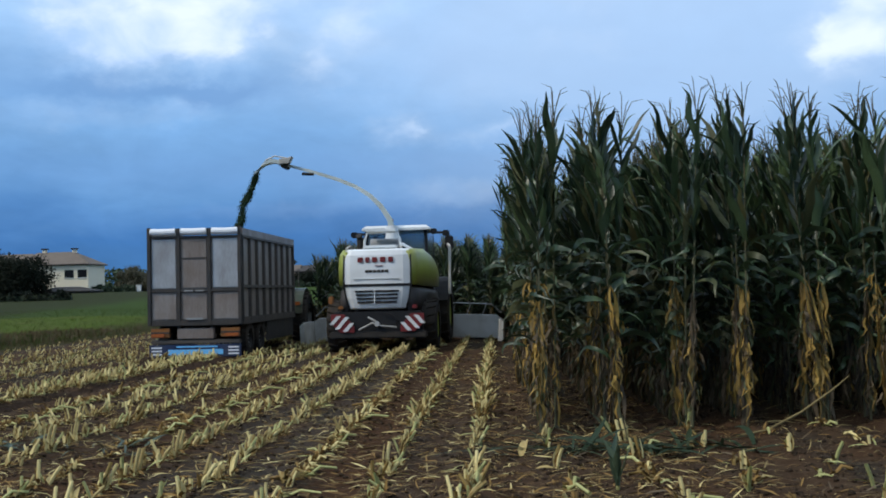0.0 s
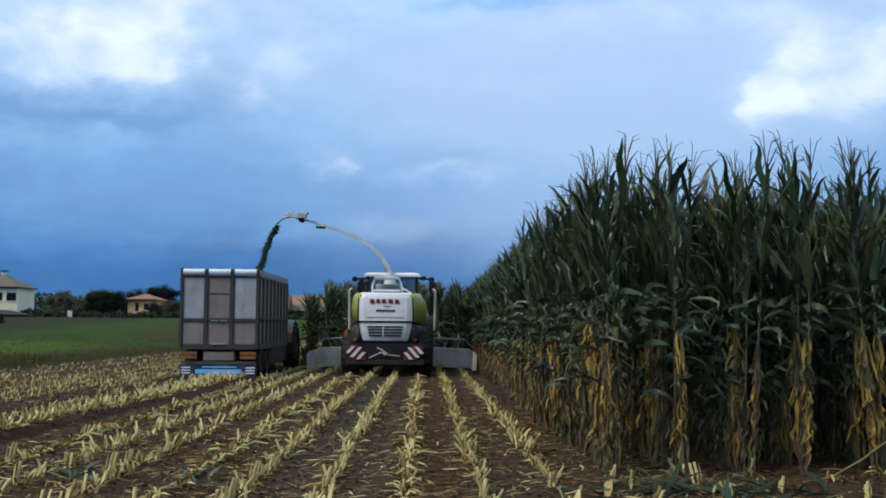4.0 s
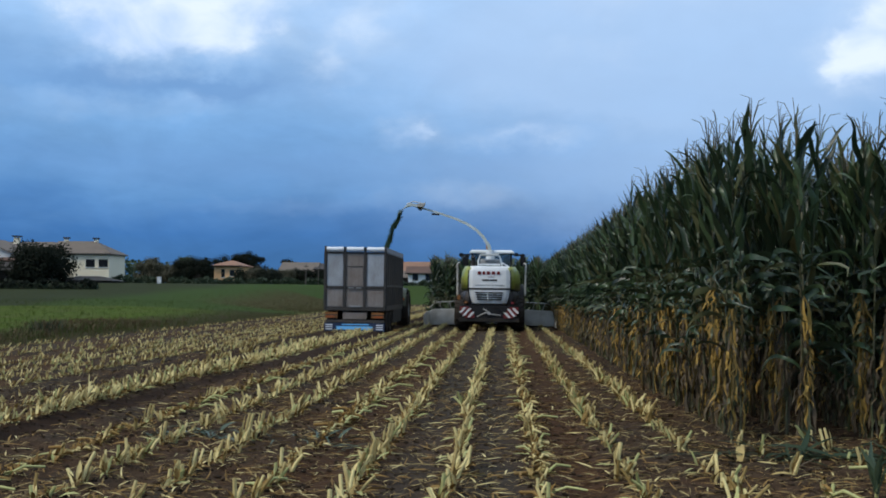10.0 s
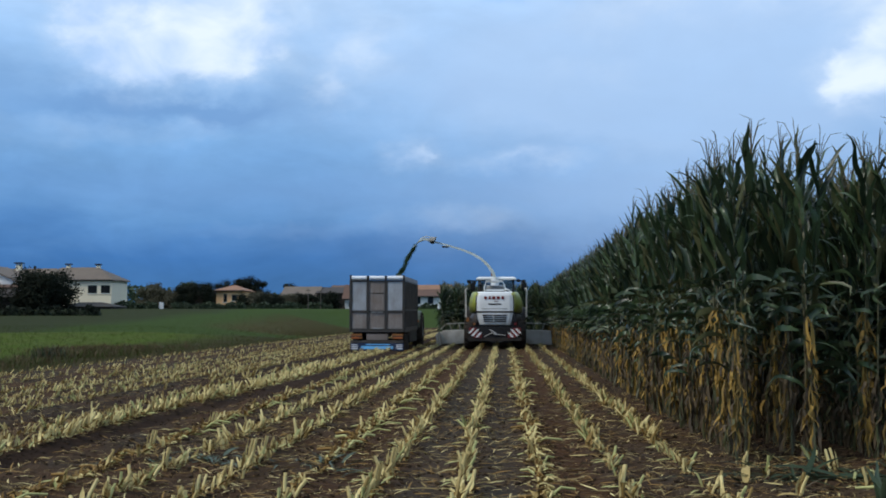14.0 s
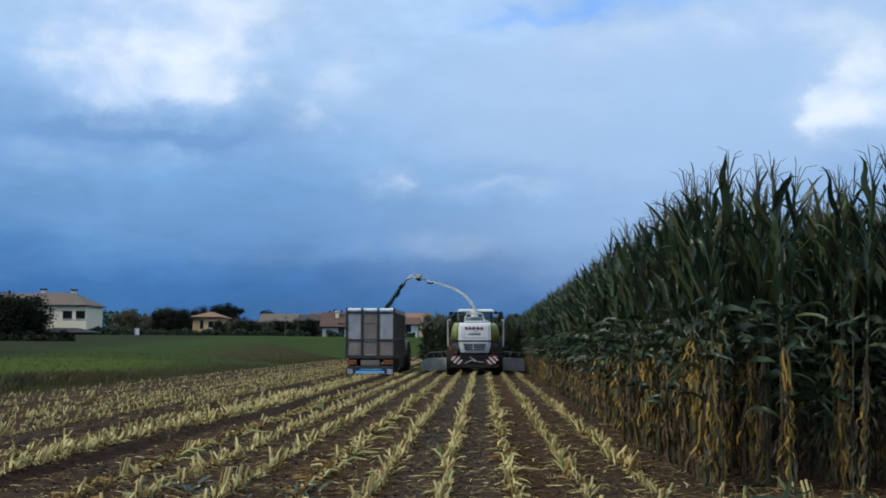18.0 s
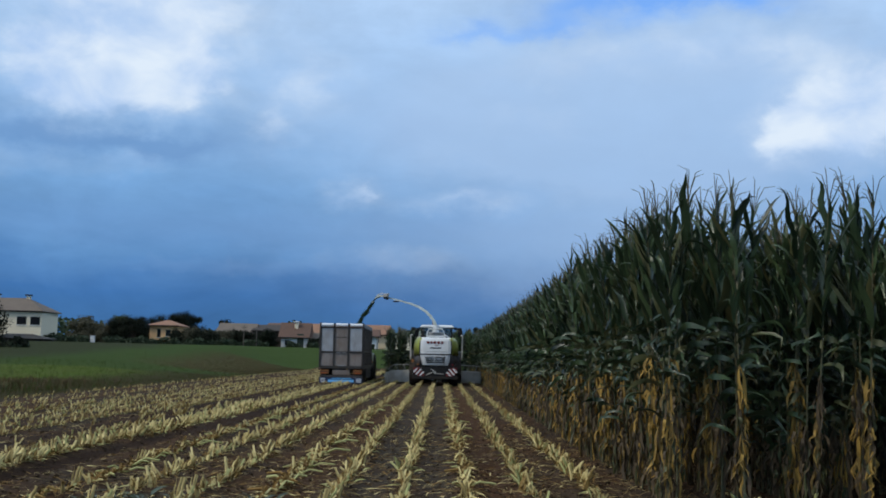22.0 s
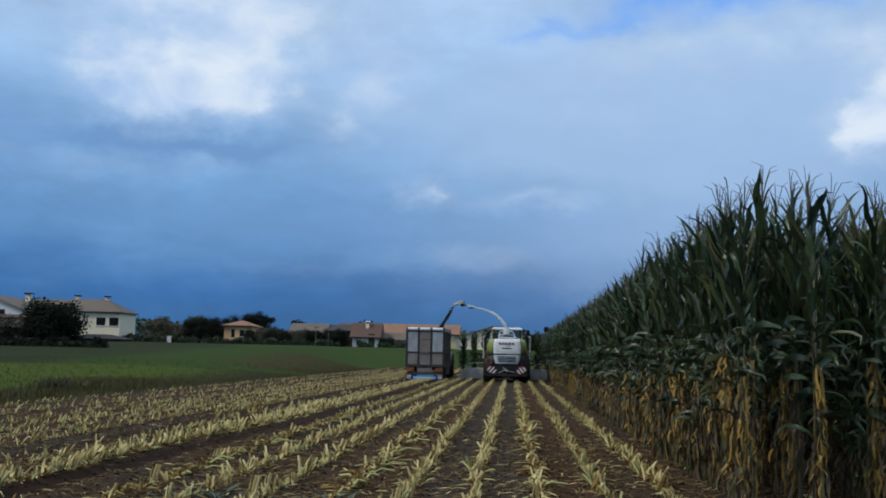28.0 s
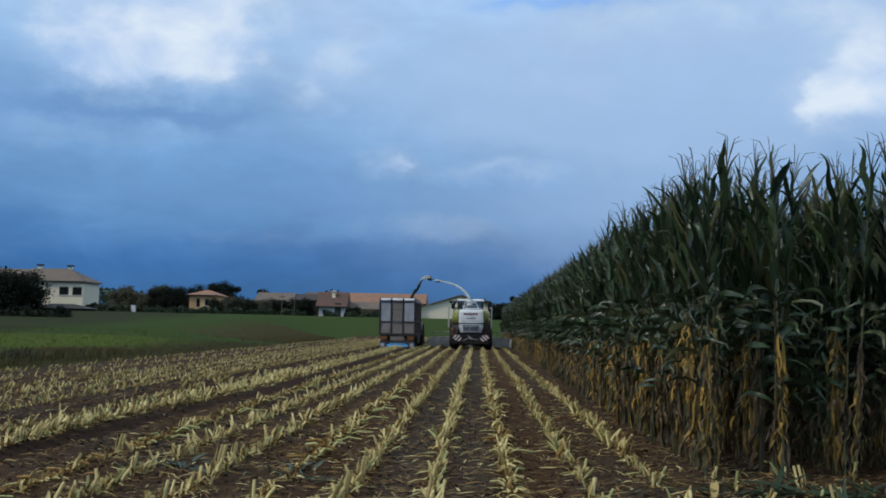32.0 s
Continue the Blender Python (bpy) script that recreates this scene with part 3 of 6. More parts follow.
def build_ground():
    xs = np.concatenate([[-3000, -1200, -500, -250, -150], np.arange(-110, -15, 3.0), np.arange(-15, 8, 0.125), np.arange(8, 30, 1.0), [35, 45, 60, 69.9, 70.1, 110, 200, 500, 1200, 3000]])
    ys = np.concatenate([[-3000, -800, -200, -60, -20, -8, 0, 4, 7], np.arange(8, 30, 0.14), np.arange(30, 60, 0.4), np.arange(60, 118, 1.0), [117.9, 118.1], np.arange(120, 160, 4.0), [180, 230, 320, 500, 900, 1800, 4000]])
    gx, gy = np.meshgrid(xs, ys)
    v = np.stack([gx.ravel(), gy.ravel(), land(gx, gy).ravel()], 1)
    w = len(xs)
    i = (np.arange(len(ys) - 1)[:, None] * w + np.arange(w - 1)[None]).ravel()
    f = np.stack([i, i + 1, i + w + 1, i + w], 1)
    ob = new("ground", merged("ground", [(v, f, 0)], [M["ground"]]))
    tagged(ob, "brown tilled soil of the harvested field, with green meadow beyond", "ground", kind="structure")


build_ground()
# ---- maize plants ----


def strip(length, width, start, bend, curl, rng, n=6, fold=0.25, twist=0.0, wave=0.0, sag=1.4):
    """A leaf along +x from the origin: two quads wide, folded on the midrib. start: first angle above level; bend: how far it falls, in degrees."""
    t = np.linspace(0, 1, n + 1)
    ang = np.radians(start - bend * t ** sag)
    step = length / n
    px = np.concatenate([[0], np.cumsum(np.cos(ang[:-1]) * step)])
    pz = np.concatenate([[0], np.cumsum(np.sin(ang[:-1]) * step)])
    w = width * np.minimum(1, 0.55 + 2.2 * t) * np.clip((1 - t) / 0.45, 0.03, 1) ** 0.8 / 2
    side = curl * t ** 2 + wave * np.sin(9 * t + rng.uniform(0, 6)) * t
    nx, nz = -np.sin(ang), np.cos(ang)
    tw = np.radians(twist) * t
    rows = []
    for s in (-1, 0, 1):
        lift = fold * w * abs(s)
        off = s * w
        rows.append(np.stack([px + nx * (lift * np.cos(tw) - off * np.sin(tw)), side + off * np.cos(tw) + 0 * px, pz + nz * (lift * np.cos(tw) - off * np.sin(tw))], 1))
    v = np.stack(rows, 1).reshape(-1, 3)
    i = (np.arange(n)[:, None] * 3 + np.arange(2)[None]).ravel()
    return v, np.stack([i, i + 1, i + 4, i + 3], 1)


def rod(points, radii, sides=5):
    pts = np.array(points, float)
    rings = []
    for i, p in enumerate(pts):
        way = pts[min(i + 1, len(pts) - 1)] - pts[max(i - 1, 0)]
        way /= np.linalg.norm(way) + 1e-9
        a = np.cross(way, (0.3, 1, 0.1))
        a /= np.linalg.norm(a) + 1e-9
        b = np.cross(way, a)
        k = np.arange(sides) * 2 * np.pi / sides
        rings.append(p + radii[i] * (np.cos(k)[:, None] * a + np.sin(k)[:, None] * b))
    v = np.concatenate(rings)
    f = [(r * sides + k, r * sides + (k + 1) % sides, (r + 1) * sides + (k + 1) % sides, (r + 1) * sides + k) for r in range(len(pts) - 1) for k in range(sides)]
    return v, np.array(f)


LEAF_RNG = np.random.default_rng(11)
# green leaves: upright young ones first, then arching ones; dry leaves hang along the stalk
U = LEAF_RNG.uniform
GREEN = [strip(U(0.34, 0.55), U(0.032, 0.05), U(72, 88), U(0, 90), U(-0.06, 0.06), LEAF_RNG, 6, 0.5, U(-60, 60), 0.03, U(2.0, 4.0)) for _ in range(5)]
GREEN += [strip(U(0.5, 0.86), U(0.06, 0.098), U(66, 87), U(0, 40) + (90 if k % 4 == 0 else 0), U(-0.06, 0.06), LEAF_RNG, 7, 0.4, U(-70, 70), 0.04, U(2.6, 4.8)) for k in range(11)]
GREEN += [strip(U(0.4, 0.74), U(0.05, 0.085), U(40, 82), U(105, 172), U(-0.2, 0.2), LEAF_RNG, 8, 0.6, U(-240, 240), 0.1, U(0.6, 1.9)) for _ in range(16)]
DRY = [strip(U(0.3, 0.72), U(0.02, 0.05), a, a + U(84, 94), U(-0.05, 0.05), LEAF_RNG, 7, 0.9, U(-160, 160), 0.05, U(0.06, 0.16)) for a in (-89, -88, -87, -86, -84, -82, -80, -78, -75, -72)]
DRY += [strip(U(0.16, 0.34), U(0.03, 0.055), a, a + U(75, 90), U(-0.05, 0.05), LEAF_RNG, 5, 0.9, U(-120, 120), 0.05, U(0.12, 0.3)) for a in (-60, -30, 10, 40)]
WRAP = rod([(0, 0, 0), (0.003, 0.004, 0.09), (0.006, 0, 0.19), (0.016, 0.004, 0.26)], [0.0165, 0.019, 0.0175, 0.008], 6)
EAR = rod([(0, 0, 0), (0.02, 0, 0.05), (0.05, 0, 0.14), (0.075, 0, 0.22), (0.09, 0, 0.28)], [0.012, 0.032, 0.036, 0.024, 0.004], 7)


def tassel(rng):
    """Thin spikes that hook over at their tips."""
    pieces = []
    for k in range(5):
        a, l = rng.uniform(0, 6.28), (0.5 if k == 0 else rng.uniform(0.2, 0.42))
        out, hook = (rng.uniform(0.01, 0.05) if k == 0 else rng.uniform(0.05, 0.11)), rng.uniform(0.0, 0.1)
        z0 = 0.02 * k * (k > 0)
        way = np.array([np.cos(a), np.sin(a), 0.0])
        pts = [way * r + (0, 0, z0 + l * h) for r, h in ((0, 0), (out * 0.5, 0.5), (out * 1.1, 0.86), (out * 1.4 + hook, 0.97 - 0.3 * hook))]
        pieces.append(rod(pts, [0.0042, 0.0055, 0.005, 0.0025], 3))
    return pieces


def plant_plan(rng, height, withered, low=0.6, more=0, lean=0.05):
    """What stands on one stalk: rows of kind, shape and pose. withered: how far the plant has died back."""
    dx, dy = rng.normal(0, lean, 2)
    axis = lambda z: (dx * (z / height) ** 1.6, dy * (z / height) ** 1.6, z)
    items, phi = [], rng.uniform(0, 360)
    n = int(rng.integers(23, 27)) + more
    dead_to = low + 0.8 * withered

    def hanging():
        yellow = 0.04 + 0.66 * withered ** 2.2
        r = rng.random()
        return "dry" if r < yellow else "pale_dry" if r < yellow + 0.16 else "dead"

    for k in range(n):
        z = 0.3 + (height - 0.62) * (k / (n - 1)) ** 0.77
        phi += 180 + rng.normal(0, 38)
        if z < dead_to or (z < dead_to + 0.5 and rng.random() < 0.35):
            kind, shape = hanging(), int(rng.integers(len(DRY)))
        elif k >= n - 2:
            kind, shape = "leaf", int(rng.integers(5))
        elif k >= 0.46 * n:
            kind, shape = ("pale" if rng.random() < 0.16 else "leaf"), 5 + int(rng.integers(11))
        else:
            kind, shape = ("pale" if rng.random() < (0.22 if z < 1.5 else 0.12) else "leaf"), 16 + int(rng.integers(16))
        s = rng.uniform(0.8, 1.15) * (0.85 if k > n - 3 else 0.98)
        items.append((kind, shape, pose(*axis(z), rng.normal(0, 8), rng.uniform(-14, 14), phi) @ Matrix.Diagonal((s, s, s, 1))))
    for _ in range(int(1 + 4 * withered)):
        items.append((hanging(), "wrap", pose(*axis(rng.uniform(0.1, dead_to)), 0, rng.normal(0, 4), rng.uniform(0, 360))))
    for _ in range(int(12 + 16 * withered + (9 if withered > 0.8 else 0))):
        z = rng.uniform(0.34, dead_to + 0.3)
        items.append((hanging(), int(rng.integers(len(DRY))), pose(*axis(z), 0, rng.uniform(-6, 6), rng.uniform(0, 360))))
    if rng.random() < 0.07:
        z = rng.uniform(1.15, 1.5)
        items.append(("ear", 0, pose(*axis(z), 0, rng.uniform(5, 60), rng.uniform(0, 360))))
    top = height - 0.3
    zs = np.linspace(0, top, 9)
    stalk = rod([axis(z) for z in zs], [0.0135 - 0.008 * z / top for z in zs], 6)
    return items, stalk, axis(top)


def leaf_shape(kind, shape):
    return WRAP if shape == "wrap" else SHAPES[kind][shape]


SHAPES = {"leaf": GREEN, "pale": GREEN, "dry": DRY, "dead": DRY, "pale_dry": DRY, "ear": [EAR]}
SLOT = {"leaf": 0, "pale": 1, "dry": 2, "stalk": 3, "ear": 4, "tassel": 5, "dead": 6, "pale_dry": 1}
PLANT_MATS = [M[k] for k in ("leaf", "leaf_pale", "leaf_dry", "stalk", "husk", "tassel", "leaf_dead")]


def plant_pieces(rng, height, at, turn=0.0, edge=False):
    items, stalk, top = plant_plan(rng, height, rng.uniform(0.2, 0.95), 0.5, 6) if edge else plant_plan(rng, height, 0.6 * rng.random() ** 2, 0.4, 7)
    base = pose(*at, 0, 0, turn)
    out = [(moved(stalk[0], base), stalk[1], 3)]
    for kind, shape, m in items:
        v, f = leaf_shape(kind, shape)
        out.append((moved(v, base @ m), f, SLOT[kind]))
    tip = base @ pose(*top)
    out += [(moved(v, tip), f, 5) for v, f in tassel(rng)]
    return out


WITHERED = (0.95, 0.15, 0.6, 0.4, 0.85, 0.05, 0.5, 0.3, 0.7, 0.2)


def maize_prototypes(count):
    """Plants in parts; leaves of one shape share their mesh."""
    meshes = {}
    def shared(kind, shape):
        if (kind, shape) not in meshes:
            v, f = leaf_shape(kind, shape)
            meshes[kind, shape] = merged("leaf" if kind != "ear" else "ear", [(v, f, 0)], [PLANT_MATS[SLOT[kind]]])
        return meshes[kind, shape]
    made = []
    for k in range(count):
        rng = np.random.default_rng(100 + k)
        items, stalk, top = plant_plan(rng, rng.uniform(3.42, 3.58), WITHERED[k])
        ob = thing("maize_plant", "tall ripe maize plant with drooping green leaves and dry yellow base", "maize plant", "maize plants at the front of the uncut stand")
        mesh_part("stalk", merged("stalk", [(*stalk, 0)], [M["stalk"]]), ob)
        for kind, shape, m in items:
            mesh_part("ear" if kind == "ear" else "sheath" if shape == "wrap" else "leaf", shared(kind, shape), ob, m, {"ear": "ripe ear in a pale husk", "dry": "withered yellow leaf", "dead": "dead brown leaf", "pale_dry": "limp olive leaf"}.get(kind, ""))
        mesh_part("tassel", merged("tassel", [(v, f, 0) for v, f in tassel(rng)], [M["tassel"]]), ob, pose(*top))
        made.append(ob)
    return made


SECTION = 2.0


def maize_section(seed, rows, edge=False, tall=(3.22, 3.46)):
    """Some rows of maize, two metres long, as one mesh."""
    rng = np.random.default_rng(seed)
    pieces = []
    for r in range(rows):
        for k in range(11):
            at = (r * ROW_GAP + rng.normal(0, 0.04), (k + 0.5) * SECTION / 11 + rng.normal(0, 0.03), -0.02)
            pieces += plant_pieces(rng, rng.uniform(*tall), at, rng.uniform(0, 360), edge)
    return merged("maize_rows", pieces, PLANT_MATS)


def build_maize():
    prototypes = maize_prototypes(10)
    rng = np.random.default_rng(5)
    # front ends of the rows, and the flank along the open field
    spots = [(k, CORN_FRONT + 0.17 * j) for k in range(4, 17) for j in range(4)] + [(4, CORN_FRONT + 0.17 * j) for j in range(4, 40)] + [(5, CORN_FRONT + 0.17 * j) for j in range(4, 14)]
    for n, (k, y) in enumerate(spots):
        x = ROW_X + ROW_GAP * k + rng.normal(0, 0.07)
        y += rng.normal(0, 0.04) + (0.12 * rng.random() if y < CORN_FRONT + 0.1 else 0)
        s = rng.uniform(0.97, 1.03) * (1.0 if y < CORN_FRONT + 0.9 else 0.97)
        m = pose(x, y, float(land(x, y)) - 0.02, rng.normal(0, 2.2), rng.normal(0, 2.2), rng.uniform(0, 360)) @ Matrix.Diagonal((s, s, s, 1))
        if n < len(prototypes):
            prototypes[n].matrix_basis = m
        else:
            at_end = y < CORN_FRONT + (1.4 if k == 4 else 0.6) and k in (4, 6, 7, 8, 9)
            pick = (0, 4, 8, 4)[int(rng.integers(4))] if at_end else int(rng.integers(len(prototypes)))
            copy_thing(prototypes[pick], m)
    single = [maize_section(40 + k, 1) for k in range(5)]
    outer = [maize_section(50 + k, 1, True) for k in range(5)]
    wide = [maize_section(60 + k, 4) for k in range(4)]

    def lay(mesh, x, y):
        ob = mesh_part("maize_row_section", mesh, None, pose(x, y, float(rise(np.float64(x), np.float64(y)))))
        return tagged(ob, "dense stand of tall green maize, ripe for silage", "maize", "sections of standing maize", "stuff")

    y_end = 108.0
    for k in (4, 5, 6, 7):
        y = CORN_FRONT + 0.17 * {4: 40, 5: 14}.get(k, 4)
        while y < y_end:
            lay((outer if k == 4 else single)[int(rng.integers(5))], ROW_X + ROW_GAP * k, y)
            y += SECTION
    for k in (8, 12, 16, 20):
        y = CORN_FRONT + (0.17 * 4 if k < 17 else 0)
        while y < (y_end if k < 12 else 60):
            lay(wide[int(rng.integers(4))], ROW_X + ROW_GAP * k, y)
            y += SECTION
    # the swath still to be cut, before the harvester
    return wide, maize_section(71, 1, True, (2.5, 2.9)), lay


WIDE, STRAGGLY, LAY = build_maize()
SWATH = []
_y = 37.0
while _y < 76:
    for k in (-4, 0):
        SWATH.append((LAY(WIDE[int(_y + k) % 4], ROW_X + ROW_GAP * k, _y), _y))
    if _y < 46:
        SWATH.append((LAY(STRAGGLY, ROW_X - ROW_GAP * 5, _y), _y))
    _y += SECTION

# ---- stubble ----


def stub_pieces(rng, tall=1.0, flat=False):
    """A cut maize stub: stalk stumps wrapped in torn, curling leaf sheaths, pushed over one way by the machine."""
    out = []
    for _ in range(1 + (rng.random() < 0.6) + (rng.random() < 0.3)):
        h = rng.uniform(0.08, 0.225) * tall
        a, lean = 1.2 + rng.normal(0, 1.2), abs(rng.normal(0.45, 0.45)) * (2.1 if flat else 1)
        dx, dy = lean * h * np.cos(a), lean * h * np.sin(a)
        x0, y0 = rng.normal(0, 0.025), rng.normal(0, 0.045)
        hue = 1 if rng.random() < 0.22 else 2 if flat and rng.random() < 0.5 else 0
        out.append((*rod([(x0, y0, -0.02), (x0 + dx * 0.5, y0 + dy * 0.5, h * 0.55), (x0 + dx, y0 + dy, h * (0.35 if flat else 1))], [0.017, 0.016, 0.0145], 5), hue))
        rise_at = np.degrees(np.arctan2(1, lean)) * (0.4 if flat else 1)
        if rng.random() < 0.65:
            v, f = strip(h * rng.uniform(0.75, 1.25), rng.uniform(0.03, 0.055), rise_at + rng.normal(0, 6), rng.uniform(-5, 45), rng.uniform(-0.02, 0.02), rng, 3, 0.9, rng.uniform(-30, 30))
            out.append((moved(v, pose(x0 - 0.018 * np.cos(a), y0 - 0.018 * np.sin(a), 0.0, 0, 0, np.degrees(a) + rng.normal(0, 20))), f, hue))
        for _ in range(2):
            v, f = strip(rng.uniform(0.06, 0.16), rng.uniform(0.02, 0.045), rng.uniform(25, 84), rng.uniform(10, 80), rng.uniform(-0.02, 0.02), rng, 3, 0.8, rng.uniform(-40, 40))
            out.append((moved(v, pose(x0, y0, 0.0, 0, 0, rng.uniform(0, 360))), f, 2))
    for _ in range(int(rng.integers(2, 5))):
        v, f = strip(rng.uniform(0.08, 0.26), rng.uniform(0.012, 0.035), rng.uniform(-2, 25), rng.uniform(15, 55), rng.uniform(-0.05, 0.05), rng, 3, 0.5, rng.uniform(-60, 60))
        out.append((moved(v, pose(*rng.normal(0, 0.07, 2), 0.015, 0, 0, rng.uniform(0, 360))), f, (0, 1, 2, 2)[int(rng.integers(4))]))
    return out


FLAT_ROWS = {1: 0.7, -2: 0.7, -5: 0.75}


def build_stubble():
    rng = np.random.default_rng(21)
    shapes = [stub_pieces(rng) for _ in range(40)]
    flats = [stub_pieces(rng, 0.65, True) for _ in range(16)]
    mats = [M["straw"], M["straw_green"], M["sheath"]]
    protos, spare = [], []
    for s in shapes[:12]:
        ob = thing("maize_stub", "pale cut maize stub with torn leaf sheaths in soil", "stubble", "cut maize stubs in the near rows")
        for v, f, c in s:
            mesh_part("stalk_stump" if len(v) == 15 else "leaf_sheath", merged("stub_piece", [(v, f, 0)], [mats[c]]), ob)
        protos.append(ob)
        spare.append(ob)
    count = 0
    for k in range(-17, 4):
        x0 = ROW_X + ROW_GAP * k
        pieces, y = [], -7.0 + rng.uniform(0, 0.2)
        while y < 116:
            step = rng.uniform(0.10, 0.21) * (1.1 if y < 13 else 1 if y < 45 else 1.2)
            y += step * (0.72 if k in (-6, -7) and y < 40 else 1)
            if rng.random() < 0.02:
                y += rng.uniform(0.2, 0.9)
            if rng.random() < (0.4 if k < -14 else 0.06):
                continue
            x = x0 + rng.normal(0, 0.028)
            if k < -7 and (abs(x - float(rut_x(y)) + 2.0) < 0.36 or k in (-14, -16)) and rng.random() < 0.88:
                continue
            pool = flats if (k in FLAT_ROWS and rng.random() < FLAT_ROWS[k]) else shapes
            if k == -6:
                if y < 13.5:
                    continue
                x = float(rut_x(y)) - 0.46 + rng.normal(0, 0.04)
            m = pose(x, y, float(land(x, y)), 0, 0, rng.normal(0, 24))
            s = rng.uniform(0.75, 1.2) * (0.98 if k in (-6, -7) else 0.72 if k < -7 else 0.92) * (1.0 if y < 32 else 0.82)
            m = m @ Matrix.Diagonal((s, s, s, 1))
            if pool is shapes and 9.4 < y < 13.2 and -5 < x < 2.2 and count < 170:
                if spare:
                    spare.pop().matrix_basis = m
                else:
                    copy_thing(protos[int(rng.integers(12))], m)
                count += 1
                continue
            pieces += [(moved(v, m), f, c) for v, f, c in pool[int(rng.integers(len(pool)))]]
        if not pieces:
            continue
        ob = new("stubble_row", merged("stubble_row", pieces, mats))
        tagged(ob, "row of straw-yellow maize stubble in brown soil", "stubble", "rows of maize stubble", "stuff")
    # the headland before the uncut stand
    pieces = []
    for k in range(4, 18):
        y = -6.0
        while y < CORN_FRONT - 0.5:
            y += rng.uniform(0.16, 0.5) * (1.3 if y < 9.5 else 2.2)
            x = ROW_X + ROW_GAP * k + rng.normal(0, 0.05)
            m = pose(x, y, float(land(x, y)), 0, 0, rng.uniform(0, 360))
            pieces += [(moved(v, m), f, c) for v, f, c in (flats if rng.random() < 0.5 else shapes)[int(rng.integers(16))]]
    ob = new("headland_stubble", merged("headland_stubble", pieces, mats))
    tagged(ob, "trampled straw-yellow maize stubs before the uncut stand", "stubble", "", "stuff")


build_stubble()


def litter(name, label, count, area, mats, seed, length=(0.08, 0.35), width=(0.01, 0.035), centre=None):
    """Torn leaves lying on the soil."""
    rng = np.random.default_rng(seed)
    shapes = [strip(1.0, rng.uniform(0.035, 0.09), rng.uniform(0, 14), rng.uniform(5, 40), rng.uniform(-0.2, 0.2), rng, 4, 0.3, rng.uniform(-40, 40)) for _ in range(14)]
    x0, x1, y0, y1 = area or (0, 0, 0, 0)
    pieces = []
    for _ in range(count):
        if centre:
            x, y = rng.normal(centre[0], centre[2]), rng.normal(centre[1], centre[3])
        else:
            x, y = rng.uniform(x0, x1), y0 + (y1 - y0) * rng.random() ** 1.7
        if abs(x - rut_x(y)) < 0.26 or abs(x + 2.0 - rut_x(y)) < 0.12:
            continue
        l = rng.uniform(*length)
        v, f = shapes[int(rng.integers(14))]
        m = pose(x, y, float(land(x, y)) + rng.uniform(0.004, 0.02), rng.normal(0, 12), rng.normal(0, 6), rng.uniform(0, 360)) @ Matrix.Diagonal((l, l, l, 1))
        pieces.append((moved(v, m), f, int(rng.integers(len(mats)))))
    ob = new(name, merged(name, pieces, mats))
    return tagged(ob, label, "plant litter", "", "stuff")


litter("leaf_litter", "dry shredded maize leaves scattered over the soil", 17000, (-13.0, 4, 7, 60), [M["chaff"], M["straw"], M["sheath"], M["sheath"]], 31, (0.05, 0.24))
litter("stalk_litter", "pale shredded maize stalks lying between the near rows", 13000, (-7.5, 4, 7, 22), [M["straw"], M["chaff"], M["chaff"], M["sheath"], M["sheath"], M["sheath"]], 37, (0.05, 0.24))
litter("headland_litter", "dry torn maize leaves and stalks lying before the stand", 2600, (2, 13, 7, 12.0), [M["chaff"], M["sheath"], M["sheath"], M["leaf_dead"]], 32, (0.05, 0.22))
litter("stand_floor_litter", "withered maize leaves on the dark soil under the stand", 1400, (2.2, 12, 11.8, 40), [M["chaff"]], 33)
litter("green_leaf_waste", "heap of fresh dark green torn maize leaves", 110, None, [M["fallen_green"]], 34, (0.35, 0.8), centre=(3.35, 10.65, 0.6, 0.14))
litter("green_leaf_waste", "fresh dark green maize leaves dropped between stubble rows", 60, None, [M["green_waste"]], 35, (0.25, 0.55), centre=(-3.2, 11.6, 0.45, 0.25))
litter("green_leaf_waste", "fresh dark green maize leaves dropped between stubble rows", 26, None, [M["green_waste"]], 36, (0.25, 0.5), centre=(-1.9, 11.3, 0.25, 0.25))


def clods(count, area, seed):
    """Crumbs of soil lying loose on the tilled ground: lopsided lumps of six faces."""
    rng = np.random.default_rng(seed)
    cube = np.array([(x, y, z) for x in (-1, 1) for y in (-1, 1) for z in (-1, 1)], float)
    quads = np.array([(0, 1, 3, 2), (4, 6, 7, 5), (0, 4, 5, 1), (2, 3, 7, 6), (0, 2, 6, 4), (1, 5, 7, 3)])
    pieces = []
    for _ in range(count):
        x, y = rng.uniform(area[0], area[1]), area[2] + (area[3] - area[2]) * rng.random() ** 1.8
        r = 0.007 + 0.02 * rng.random() ** 2.5
        v = cube * rng.uniform(0.45, 1.1, (8, 3)) * (r * rng.uniform(0.8, 1.6), r, r * 0.7)
        pieces.append((moved(v, pose(x, y, float(land(x, y)) + r * 0.25, rng.normal(0, 20), rng.normal(0, 20), rng.uniform(0, 360))), quads, 0))
    ob = new("soil_clods", merged("soil_clods", pieces, [M["clod"]]))
    tagged(ob, "loose dark brown crumbs of tilled soil", "soil", "", "stuff")


clods(16000, (-8, 9, 7, 26), 39)
litter("chaff_bits", "small pale flakes of chopped maize on the soil", 9000, (-9, 9, 7, 24), [M["chaff"], M["straw"], M["sheath"]], 38, (0.02, 0.08))


